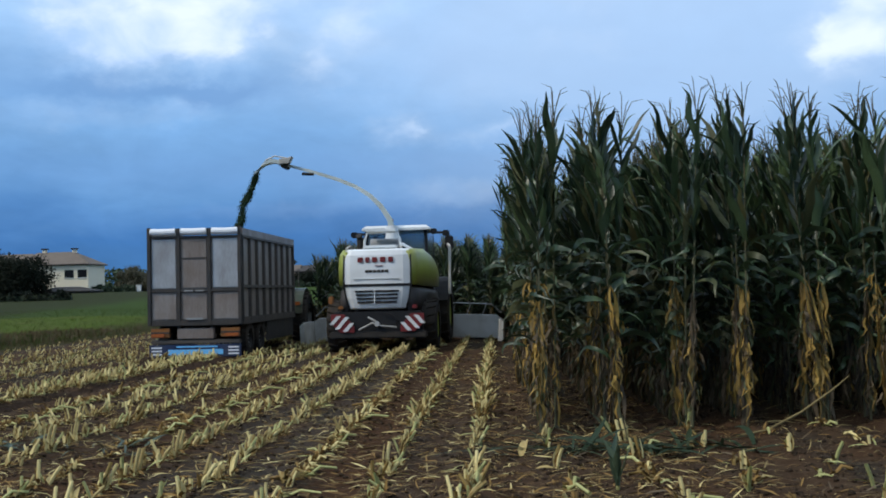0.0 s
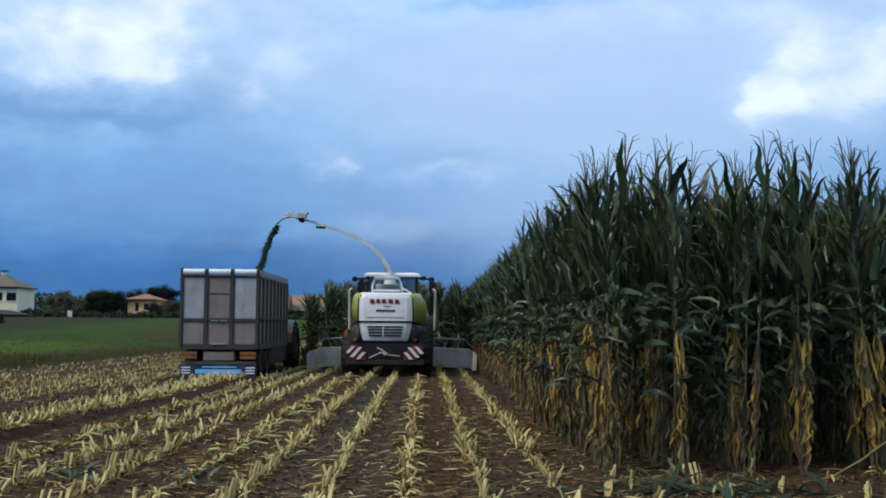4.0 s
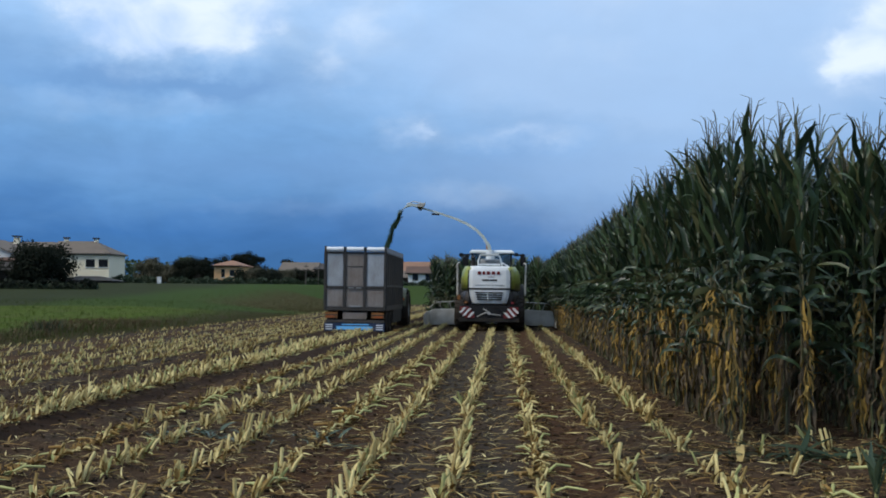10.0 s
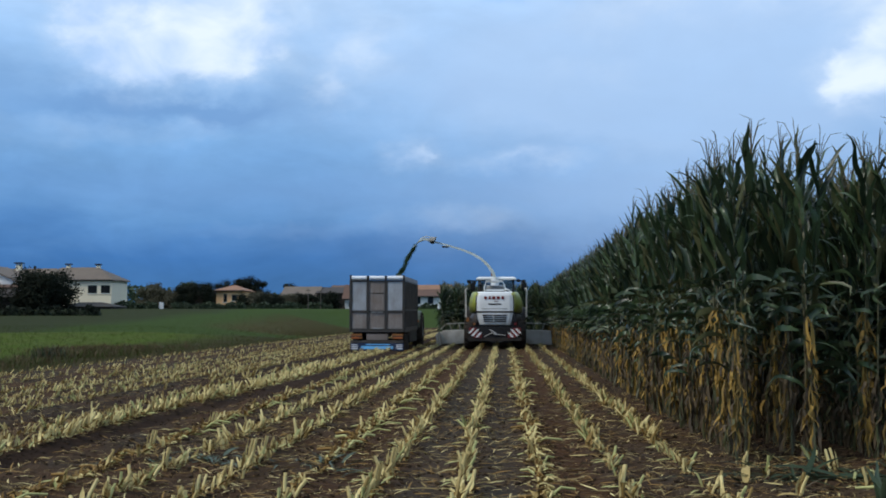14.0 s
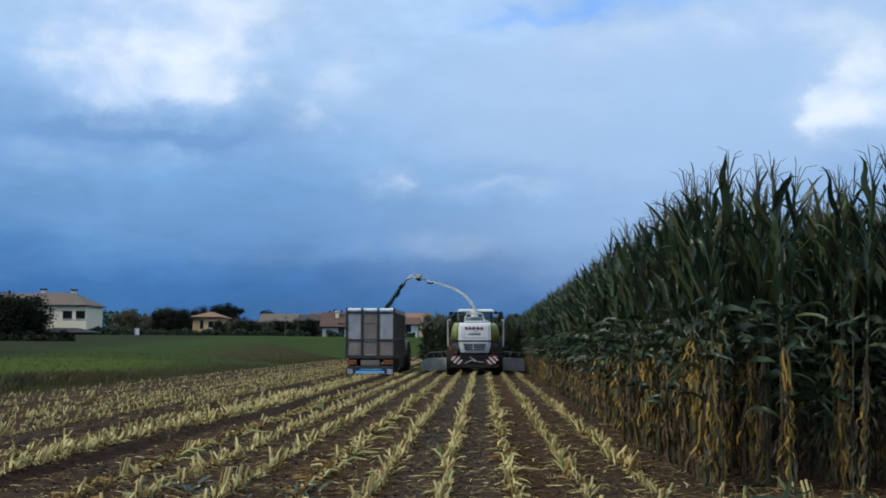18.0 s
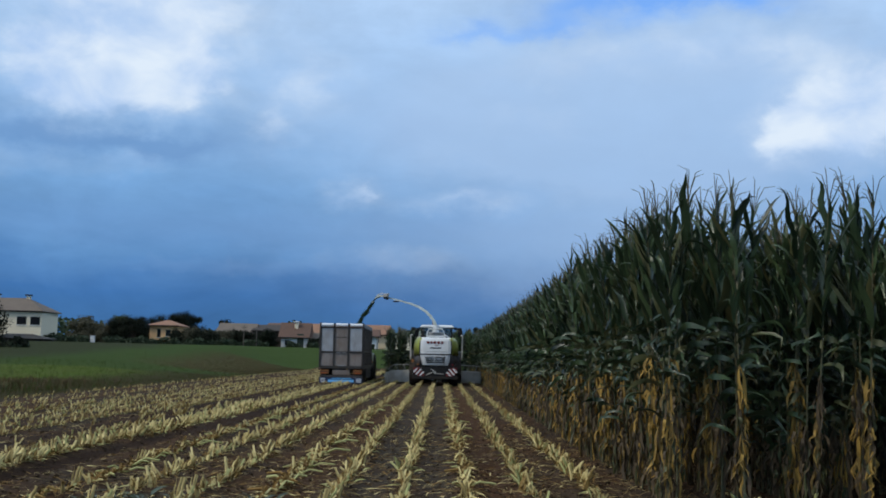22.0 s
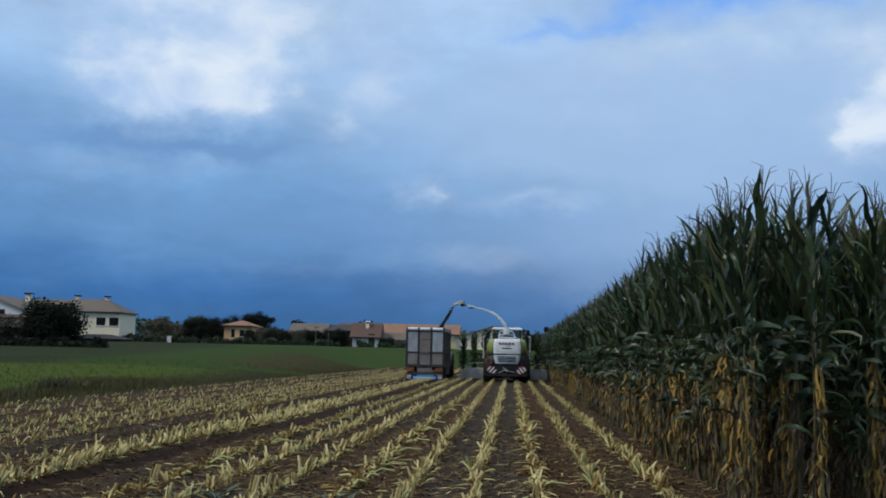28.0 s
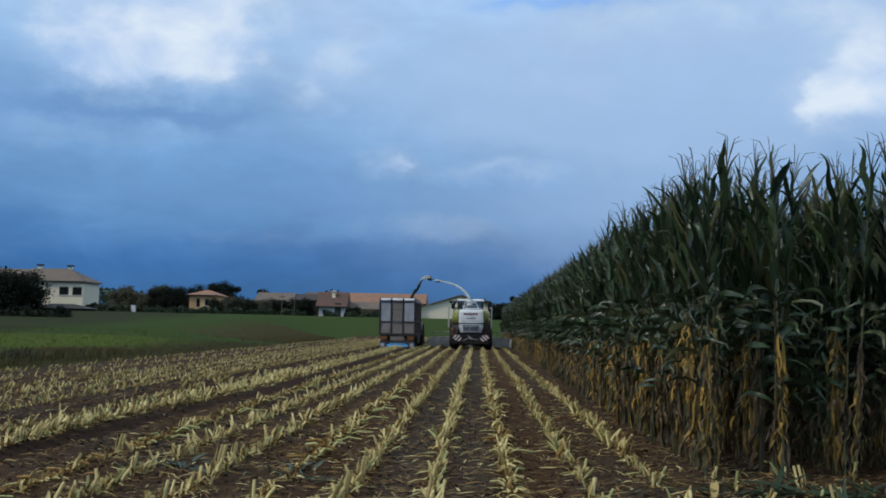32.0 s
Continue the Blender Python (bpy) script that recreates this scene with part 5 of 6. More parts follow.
        for k in range(4):
            x = s * (0.35 + 0.86 * k)
            part("divider_point", tube([(x, 7.0, 0.35), (x, 7.8, 0.22), (x, 8.3, 0.1)], [0.12, 0.08, 0.02], 8), M["lime"], hd)
    wheels = [(wheel(h, s * 1.2, 1.25, 0.70, 0.58, M["lime"], 18, split=True), 0.70) for s in (-1, 1)]
    wheels += [(wheel(h, s * 1.14, 5.2, 0.97, 0.72, M["lime"], 20, split=True), 0.97) for s in (-1, 1)]
    # the jet of chopped maize, in loose clots that ride on the air behind the flap
    rng = np.random.default_rng(77)
    jet = []
    for k in range(9):
        u0 = k / 9
        pieces = []
        for _ in range(460):
            u = u0 + rng.uniform(0, 0.15)
            wd = 0.085 + 0.045 * u
            c = np.array([-4.2 - 0.66 * u, 3.9, 5.25 - 1.35 * u - 0.35 * u * u]) + rng.normal(0, wd * 0.42, 3)
            v, f = strip(rng.uniform(0.04, 0.10), 0.045, 20, 40, 0, rng, 1, 0.2)
            pieces.append((moved(v, pose(*c, rng.uniform(0, 360), rng.uniform(0, 360), rng.uniform(0, 360))), f, 0))
        ob = mesh_part("chopped_maize_clot", merged("clot", pieces, [M["chop"]]), h, None, "clot of chopped green maize in the air")
        tagged(ob, kind="stuff")
        jet.append(ob)
    return h, wheels, jet, boom


M["pale_lime"] = mat("pale_lime_paint", (0.53, 0.59, 0.57), (0.43, 0.48, 0.46), 0.45, scale=2, bump=0.03, dirt=(0.22, 0.23, 0.16), dirt_amount=0.35)
HARVESTER, HARVESTER_WHEELS, JET, BOOM = build_harvester()


def build_trailer():
    t = thing("silage_trailer", "tall grey tipping trailer with dark ribs and a blue rear flap", "trailer")
    P = lambda name, bm, m, label="", smooth=False: part(name, bm, M[m], t, label, smooth)
    Z0, Z1, L, W = 0.98, 3.46, 7.2, 1.23
    # tub: floor, sides, front
    P("tub_floor", box(-W + 0.03, W - 0.03, 0.1, L, Z0, Z0 + 0.1, 0.01), "bin_frame")
    P("front_wall", box(-W + 0.06, W - 0.06, L - 0.06, L, Z0 + 0.1, Z1 - 0.02, 0.01), "bin_panel")
    for s in (-1, 1):
        wall = P("side_wall", box(s * (W - 0.05) - 0.02, s * (W - 0.05) + 0.02, 0.1, L - 0.06, Z0 + 0.1, Z1 - 0.04, 0.0), "bin_panel", "grey sheet side wall")
        ribs = 9
        for k in range(ribs):
            y = 0.12 + (L - 0.24) * k / (ribs - 1)
            part("rib", box(s * W - 0.05, s * W + 0.05, y - 0.05, y + 0.05, Z0, Z1 - 0.22, 0.012), M["rib"] if 0 < k else M["bin_frame"], wall)
        for z, hh in ((Z0 - 0.08, 0.2), (1.86, 0.09), (Z1 - 0.26, 0.07)):
            part("rail", box(s * W - 0.045, s * W + 0.04, 0.08, L, z, z + hh, 0.012), M["rib"], wall)
        part("top_board", box(s * W - 0.035, s * W + 0.03, 0.12, L, Z1 - 0.2, Z1 - 0.01, 0.01), M["bin_panel"], wall, "dull metal top board")
    # tailgate: frame, posts, panels, rounded bars along the top in place of flat white boards
    gate = P("tailgate", box(-W, W, 0.03, 0.07, Z0, Z1 - 0.24, 0.0), "bin_panel", "grey ribbed tailgate")
    cols = [-W, -0.42, 0.40, W]
    for i, x in enumerate(cols):
        wd = 0.075 if i in (0, 3) else 0.05
        part("post", box(x - wd if i else x - 0.02, x + wd if i < 3 else x + 0.02, -0.05, 0.06, Z0 - 0.06, Z1 + (0.03 if i in (0, 3) else 0), 0.012), M["bin_frame"], gate)
    for z0, z1 in ((Z0 - 0.08, Z0 + 0.07), (1.78, 1.87), (Z1 - 0.26, Z1 - 0.2)):
        part("rail", box(-W + 0.08, W - 0.08, -0.04, 0.05, z0, z1, 0.012), M["bin_frame"], gate)
    for i in range(3):
        a, b_ = cols[i] + 0.09, cols[i + 1] - 0.07
        part("panel", box(a, b_, 0.0, 0.04, Z0 + 0.09, 1.77, 0.012), M["bin_panel"], gate)
        part("panel", box(a, b_, 0.0, 0.04, 1.89, Z1 - 0.28, 0.012), M["bin_panel"] if i == 1 else M["bin_blank"], gate)
        part("tarpaulin_roll", tube([(a - 0.01, -0.02, Z1 - 0.09), ((a + b_) / 2, -0.03, Z1 - 0.1), (b_ + 0.01, -0.02, Z1 - 0.09)], 0.095, 12), M["board_white"], gate, "rounded white bar standing in for the flat top board")
    part("panel_ridge", box(cols[1] + 0.09, cols[2] - 0.07, -0.02, 0.01, 2.66, 2.69, 0.006), M["bin_frame"], gate)
    for x in (-0.15, 0.15):
        part("latch", box(x - 0.12, x + 0.12, -0.075, -0.03, 1.79, 1.84, 0.01), M["steel"], gate)
    part("sill_step", box(-0.22, 0.24, -0.08, -0.03, Z0 + 0.07, Z0 + 0.13, 0.01), M["steel"], gate)
    # load
    rng = np.random.default_rng(3)
    b = bmesh.new()
    bmesh.ops.create_grid(b, x_segments=14, y_segments=30, size=0.5)
    for v in b.verts:
        v.co = Vector((v.co.x * 2.3, 0.3 + (v.co.y + 0.5) * (L - 0.5), 2.6 + 0.25 * math.cos(v.co.x * 3) + 0.12 * math.sin(v.co.y * 9) + rng.normal(0, 0.02)))
    part("maize_load", b, M["chop"], t, "load of chopped green maize", True)
    # chassis, lamps and the blue flap
    for s in (-1, 1):
        P("chassis_beam", box(s * 0.45 - 0.06, s * 0.45 + 0.06, 0.1, 8.0, 0.68, 0.92, 0.01), "bin_frame")
        bracket = P("lamp_panel", box(s * 0.93 - 0.25, s * 0.93 + 0.25, 0.0, 0.06, 0.60, 0.84, 0.01), "amber" , "orange rear marker panel")
        part("lamp", box(s * 0.98 - 0.18, s * 0.98 + 0.18, -0.05, 0.0, 0.60, 0.70, 0.02), M["orange"], bracket, "orange rear lamp cluster")
        part("lamp_rim", box(s * 0.93 - 0.25, s * 0.93 + 0.25, -0.02, 0.01, 0.70, 0.745, 0.004), M["bin_frame"], bracket)
        # Dark panel added to fill the dark mass under the tub.
        P("side_guard", box(s * 1.2 - 0.03, s * 1.2 + 0.03, 3.1, 7.0, 0.34, 0.92, 0.02), "bin_frame")
        P("mud_wing", box(s * 1.0 - 0.24, s * 1.0 + 0.24, 0.55, 3.5, 1.02 - 0.13, 1.02 - 0.1, 0.01), "black")
    P("rear_box", box(-0.48, 0.5, 0.0, 0.3, 0.55, 0.83, 0.02), "bin_panel", "dusty grey underrun box")
    P("crossbeam", box(-1.2, 1.2, 0.02, 0.14, 0.42, 0.53, 0.02), "rib", "dusty crossbeam")
    flap = P("rear_flap", box(-1.22, 1.22, -0.02, 0.0, 0.08, 0.41, 0.006), "blue", "blue rubber rear flap with pale bars")
    part("bar", box(-0.72, 0.74, -0.028, -0.018, 0.14, 0.28, 0.006), M["sky_blue"], flap)
    part("bar", box(-0.5, 0.6, -0.028, -0.018, 0.33, 0.37, 0.004), M["sky_blue"], flap)
    for s in (-1, 1):
        for k in range(3):
            part("bar", box(s * 1.02 - 0.14, s * 1.02 + 0.14, -0.03, -0.018, 0.14 + 0.085 * k, 0.18 + 0.085 * k, 0.004), M["board_white"], flap)
    P("drawbar", tube([(0, 7.0, 0.75), (0, 8.4, 0.62)], 0.09, 8), "bin_frame")
    wheels = []
    for y in (1.1, 2.4):
        P("axle", tube([(-1.0, y, 0.5), (1.0, y, 0.5)], 0.08, 10), "bin_frame")
        for s in (-1, 1):
            wheels.append((wheel(t, s * 1.0, y, 0.5, 0.42, M["dark"], 26, rim_r=0.55), 0.5))
    return t, wheels


def build_tractor():
    t = thing("tractor", "dark green farm tractor pulling the silage trailer", "tractor")
    P = lambda name, bm, m, label="", smooth=False: part(name, bm, M[m], t, label, smooth)
    P("gearbox", box(-0.3, 0.3, 8.3, 11.6, 0.55, 1.15, 0.05), "dark")
    P("hood", loft([[(-0.42, y, 1.05), (0.42, y, 1.05), (0.42, y, zt - 0.12), (0.3, y, zt), (-0.3, y, zt), (-0.42, y, zt - 0.12)] for y, zt in ((9.9, 1.9), (10.6, 1.86), (11.6, 1.74), (11.9, 1.6))]), "tractor", "dark green engine hood", True)
    cab = P("cab", box(-0.75, 0.75, 8.5, 10.0, 1.1, 1.5, 0.05), "tractor")
    for x in (-0.72, 0.72):
        for y in (8.55, 9.95):
            part("cab_post", tube([(x, y, 1.45), (x * 0.94, y, 2.75)], 0.045, 8), M["black"], cab)
        part("cab_window", box(x - 0.01, x + 0.01, 8.6, 9.9, 1.5, 2.72, 0), M["glass"], cab)
    part("cab_window", box(-0.68, 0.68, 8.54, 8.56, 1.5, 2.72, 0), M["glass"], cab)
    part("cab_window", box(-0.68, 0.68, 9.94, 9.96, 1.5, 2.72, 0), M["glass"], cab)
    part("cab_roof", box(-0.82, 0.82, 8.4, 10.15, 2.72, 2.88, 0.06), M["tractor"], cab)
    wheels = []
    for s in (-1, 1):
        P("fender", loft([[(s * 0.72, 9.2 + 0.95 * math.cos(a), 0.87 + 0.95 * math.sin(a)), (s * 1.3, 9.2 + 0.95 * math.cos(a), 0.87 + 0.95 * math.sin(a)), (s * 1.3, 9.2 + 1.0 * math.cos(a), 0.87 + 1.0 * math.sin(a)), (s * 0.72, 9.2 + 1.0 * math.cos(a), 0.87 + 1.0 * math.sin(a))] for a in np.linspace(0.4, 3.0, 12)]), "tractor")
        P("tail_lamp", box(s * 1.15 - 0.09, s * 1.15 + 0.09, 8.22, 8.28, 1.28, 1.4, 0.01), "orange")
        wheels.append((wheel(t, s * 1.12, 9.2, 0.87, 0.58, M["steel"], 20), 0.87))
        wheels.append((wheel(t, s * 0.98, 11.4, 0.62, 0.44, M["steel"], 18), 0.62))
    P("exhaust", tube([(0.55, 10.2, 1.6), (0.55, 10.2, 2.8)], 0.05, 8), "dark")
    return t, wheels


TRAILER, TRAILER_WHEELS = build_trailer()
TRACTOR, TRACTOR_WHEELS = build_tractor()
# ---- the village beyond the meadow ----


def hip_roof(x0, x1, y0, y1, z, top, over, ridge=None, gable=False):
    """A roof over a rectangle, its ridge along x; gable: upright ends."""
    x0, x1, y0, y1 = x0 - over, x1 + over, y0 - over, y1 + over
    ym = (y0 + y1) / 2
    inset = 0.0 if gable else min((y1 - y0) / 2, (x1 - x0) / 2 - 0.3)
    b = bmesh.new()
    low = [b.verts.new(p) for p in ((x0, y0, z - 0.14), (x1, y0, z - 0.14), (x1, y1, z - 0.14), (x0, y1, z - 0.14))]
    eave = [b.verts.new(p) for p in ((x0, y0, z), (x1, y0, z), (x1, y1, z), (x0, y1, z))]
    r = [b.verts.new((x0 + inset, ym, top)), b.verts.new((x1 - inset, ym, top))]
    b.faces.new(low[::-1])
    for k in range(4):
        b.faces.new((low[k], low[(k + 1) % 4], eave[(k + 1) % 4], eave[k]))
    b.faces.new((eave[0], eave[1], r[1], r[0]))
    b.faces.new((eave[2], eave[3], r[0], r[1]))
    b.faces.new((eave[1], eave[2], r[1]))
    b.faces.new((eave[3], eave[0], r[0]))
    return b


def gable_wall(x0, x1, y0, y1, z0, z, top):
    """Walls as one shell whose short ends rise into gables."""
    ym = (y0 + y1) / 2
    b = bmesh.new()
    ring = [(x0, y0), (x1, y0), (x1, ym), (x1, y1), (x0, y1), (x0, ym)]
    tops = [z, z, top, z, z, top]
    lo, hi = [b.verts.new((*p, z0)) for p in ring], [b.verts.new((*p, h)) for p, h in zip(ring, tops)]
    for k in range(6):
        b.faces.new((lo[k], lo[(k + 1) % 6], hi[(k + 1) % 6], hi[k]))
    return b


def window(house, x, y, z, w, h, face, shutters=True):
    """A window on a wall that faces -y or +x."""
    turn = 0 if face == "front" else 90
    m = pose(x, y, z, 0, 0, turn)
    frame_ob = part("window", box(-w / 2, w / 2, -0.02, 0.03, 0, h, 0.01, m), M["shutter"], house, "dark shuttered window")
    part("pane", box(-w / 2 + 0.08, w / 2 - 0.08, -0.03, -0.021, 0.08, h - 0.08, 0, m), M["dark_pane"], frame_ob)
    part("sill", box(-w / 2 - 0.08, w / 2 + 0.08, -0.1, 0.02, -0.07, -0.005, 0.01, m), M["plaster_w"], frame_ob)
    if shutters:
        for s in (-1, 1):
            part("shutter", box(s * (w / 2 + 0.02) - (0.3 if s < 0 else 0), s * (w / 2 + 0.02) + (0.3 if s > 0 else 0), -0.05, -0.004, 0.02, h - 0.02, 0.01, m), M["shutter"], frame_ob)


def chimney(house, x, y, z0, z1, w=0.5, cap="dark"):
    c = part("chimney", box(x - w / 2, x + w / 2, y - w / 2, y + w / 2, z0, z1, 0.03), M["plaster"], house, "plastered chimney")
    part("chimney_cap", box(x - w * 0.8, x + w * 0.8, y - w * 0.8, y + w * 0.8, z1 + 0.12, z1 + 0.28, 0.03), M[cap], c, "dark chimney cap")
    for sx in (-1, 1):
        part("cap_leg", box(x + sx * w * 0.4 - 0.05, x + sx * w * 0.4 + 0.05, y - 0.15, y + 0.15, z1, z1 + 0.13, 0), M["plaster"], c)


def house(name, label, x0, x1, y0, y1, z0, eave, top, wall, roof, over=0.5, gable=False, windows=(), chimneys=(), door=None):
    h = thing(name, label, "house" if "house" in name else "building")
    if gable:
        part("wall", gable_wall(x0, x1, y0, y1, z0, eave, top - 0.12), M[wall], h)
    else:
        part("wall", box(x0, x1, y0, y1, z0, eave, 0.02), M[wall], h)
    part("roof", hip_roof(x0, x1, y0, y1, eave, top, over, gable=gable), M[roof], h)
    part("gutter", tube([(x0 - over, y0 - over - 0.05, eave - 0.05), (x1 + over, y0 - over - 0.05, eave - 0.05)], 0.07, 6), M["dark"], h)
    for x, y, z, w, hh, face in windows:
        window(h, x, y, z, w, hh, face, False)
    for c in chimneys:
        chimney(h, *c)
    if door:
        x, w = door
        part("door", box(x - w / 2, x + w / 2, y0 - 0.04, y0 + 0.02, z0, z0 + 2.1, 0.01), M["shutter"], h)
    return h


G = 2.35
house("white_house", "two-storey cream house with a weathered hipped tile roof", -62.5, -51.6, 137.5, 143.4, G - 0.2, 6.35, 8.1, "plaster", "roof", 0.32,
      windows=[(-58.2, 137.5, 4.5, 1.2, 1.1, "front"), (-54.15, 137.5, 4.55, 1.25, 1.05, "front"), (-52.4, 137.5, 4.55, 1.25, 1.05, "front")],
      chimneys=[(-58.7, 140.6, 7.4, 8.35), (-54.6, 140.6, 7.2, 8.3)])
house("white_house", "pale house wing with a long low tile roof", -72.0, -62.8, 142.5, 148.0, G - 0.2, 6.4, 8.2, "plaster_w", "roof", 0.5, gable=True, chimneys=[(-67.6, 145.0, 7.6, 8.75, 0.7)])
house("garden_shed", "low grey shed with a shallow felt roof", -55.5, -48.6, 130.0, 134.0, G - 0.3, 2.75, 3.3, "wood", "dark", 0.3)
house("timber_shed", "dark timber shed with a lean roof", -70.5, -58.5, 127.0, 131.0, G - 0.8, 3.9, 4.9, "dark_wood", "dark_wood", 0.4)
house("lean_to", "low open lean-to with a pale sheet roof", -72.0, -64.0, 122.0, 125.5, G - 0.9, 3.7, 4.25, "dark_wood", "plaster_w", 0.3)
house("orange_house", "single-storey orange plastered house with a brown tile roof", -41.0, -37.3, 150.0, 156.0, G, 5.2, 6.0, "ochre", "roof_red", 0.45, windows=[(-39.7, 150.0, 3.5, 0.5, 1.2, "front"), (-38.4, 150.0, 3.7, 0.7, 0.9, "front")])
house("farm_house", "low farmhouse with a weathered brown tile roof behind bushes", -32.4, -27.5, 155.0, 161.0, G, 4.55, 5.95, "plaster", "roof", 0.4, gable=True, windows=[(-31.8, 155.0, 3.2, 0.8, 1.0, "front"), (-28.6, 155.0, 3.2, 0.8, 1.0, "front")])
house("barn", "old dark timber barn with a dark brown tile roof", -27.2, -22.9, 155.0, 163.0, G, 4.9, 5.85, "dark_wood", "dark_wood", 0.4, gable=True)
house("farm_house", "farmhouse with a steep red tile roof and white porch front", -22.5, -18.9, 150.0, 155.0, G, 3.95, 6.05, "plaster_w", "roof_dark", 0.4, gable=True, windows=[(-21.6, 150.0, 2.8, 0.7, 0.7, "front")], chimneys=[(-20.6, 151.6, 4.9, 5.95, 0.5, "plaster_w")], door=(-19.8, 0.9))
house("farm_house", "long farm building with an orange tile roof", -20.0, -8.2, 157.0, 165.0, G, 4.7, 6.25, "plaster", "roof_red", 0.5, gable=True, windows=[(-12.5, 157.0, 3.3, 0.9, 1.0, "front"), (-10.0, 157.0, 3.3, 0.9, 1.0, "front")])
house("lean_to", "low brown tiled lean-to against the long building", -18.4, -9.4, 152.5, 156.2, G, 3.7, 4.75, "dark_wood", "roof", 0.3, gable=True)
house("white_house", "small white house with a red-brown tile roof", -13.0, -9.0, 148.0, 152.0, G, 4.3, 5.3, "plaster_w", "roof_dark", 0.4, gable=True, windows=[(-12.0, 148.0, 3.2, 0.8, 1.0, "front"), (-10.2, 148.0, 3.2, 0.8, 1.0, "front")])
house("dark_barn", "low dark barn far behind the roofs", -30.0, -17.0, 185.0, 192.0, G, 6.2, 7.0, "dark_wood", "roof_dark", 0.5, gable=True)


def gable_house():
    """A white house whose broad gable faces the field."""
    h = thing("gable_house", "old white house with a broad gable facing the field", "house")
    x0, x1, y0, y1, z0, e, top = -73.4, -61.8, 134.0, 141.5, G - 0.3, 5.75, 8.1
    xm = (x0 + x1) / 2
    part("wall", loft([[(x0, y, z0), (x1, y, z0), (x1, y, e), (xm, y, top), (x0, y, e)] for y in (y0, y1)]), M["plaster_w"], h)
    for s, xe in ((-1, x0 - 0.4), (1, x1 + 0.4)):
        part("roof", slab([(xe, y0 - 0.5, e - 0.05), (xm, y0 - 0.5, top + 0.1), (xm, y1, top + 0.1), (xe, y1, e - 0.05)][::s], 0.14), M["roof"], h)
    for x in (-69.6, -66.0):
        window(h, x, y0, 5.2, 0.9, 1.1, "front", False)
    part("canopy", slab([(x0, y0 - 2.2, 5.1), (x1, y0 - 2.2, 5.1), (x1, y0, 5.5), (x0, y0, 5.5)], 0.15), M["roof_dark"], h, "dark tiled canopy along the front")


gable_house()


def warehouse():
    """A pale hall whose gable faces the field."""
    h = thing("warehouse", "pale cream farm hall with a low-pitched gable", "building")
    x0, x1, y0, y1, z0, e, top = -7.8, 3.0, 150.0, 175.0, G, 4.25, 5.9
    xm = (x0 + x1) / 2
    secs = [[(x0, y, z0), (x1, y, z0), (x1, y, e), (xm, y, top), (x0, y, e)] for y in (y0, y1)]
    part("wall", loft(secs), M["plaster"], h)
    for s, xe in ((-1, x0 - 0.3), (1, x1 + 0.3)):
        part("roof", slab([(xe, y0 - 0.4, e - 0.02), (xm, y0 - 0.4, top + 0.07), (xm, y1, top + 0.07), (xe, y1, e - 0.02)][::s], 0.12), M["roof"], h)
    part("door", box(-3.5, -0.5, y0 - 0.04, y0 + 0.02, z0, z0 + 1.9, 0.01), M["steel"], h)


warehouse()


def tree(name, label, x, y, height, radius, leaves, seed, squash=1.0, trunk=0.25, count=1500, leaf=0.24, base=None, low=0.25, clumps=14):
    """A tapered trunk with limbs, and a crown of leaf sprays in uneven clumps."""
    rng = np.random.default_rng(seed)
    z = float(rise(np.float64(x), np.float64(y))) - 0.1 if base is None else base
    ob = thing(name, label, "tree" if height > 2.2 else "bush", m=pose(x, y, z))
    pieces = [(*rod([(0, 0, 0), (0.05 * height * rng.normal(0, 0.4), 0, height * 0.35), (0, 0.03 * height * rng.normal(0, 0.5), height * 0.8)], [trunk, trunk * 0.7, trunk * 0.2], 7), 0)]
    centres = []
    for k in range(clumps):
        a, e = rng.uniform(0, 6.28), rng.uniform(low, 0.86)
        rr = radius * math.sqrt(max(0.05, 1 - (2 * (e - 0.5)) ** 2 * 0.75)) * rng.uniform(0.45, 0.85)
        c = np.array([rr * math.cos(a), rr * math.sin(a), height * e * squash])
        centres.append((c, radius * rng.uniform(0.28, 0.5)))
        pieces.append((*rod([(0, 0, height * 0.25 * e + 0.1), c * (0.5, 0.5, 0.75), c], [trunk * 0.4, trunk * 0.25, 0.02], 5), 0))
    mesh_part("trunk", merged("trunk", pieces, [M["bark"]]), ob)
    crown = []
    n = count // len(centres)
    for c, r in centres:
        d = rng.normal(0, 1, (n, 3))
        d /= np.linalg.norm(d, axis=1)[:, None]
        p = c + d * r * rng.uniform(0.25, 1.1, (n, 1)) * (1, 1, 0.85)
        p[:, 2] = np.maximum(p[:, 2], 0.12)
        u = rng.normal(0, 1, (n, 3))
        u /= np.linalg.norm(u, axis=1)[:, None]
        w = np.cross(u, d + 0.3 * rng.normal(0, 1, (n, 3)))
        w /= np.linalg.norm(w, axis=1)[:, None] + 1e-6
        s = leaf * rng.uniform(0.5, 1.2, (n, 1))
        v = np.stack([p - u * s * 0.5, p + w * s * 0.28, p + u * s * 0.6, p - w * s * 0.28], 1).reshape(-1, 3)
        crown.append((v, np.arange(4 * n).reshape(n, 4), 0))
    mesh_part("crown", merged("crown", crown, [M[leaves]]), ob)
    return ob


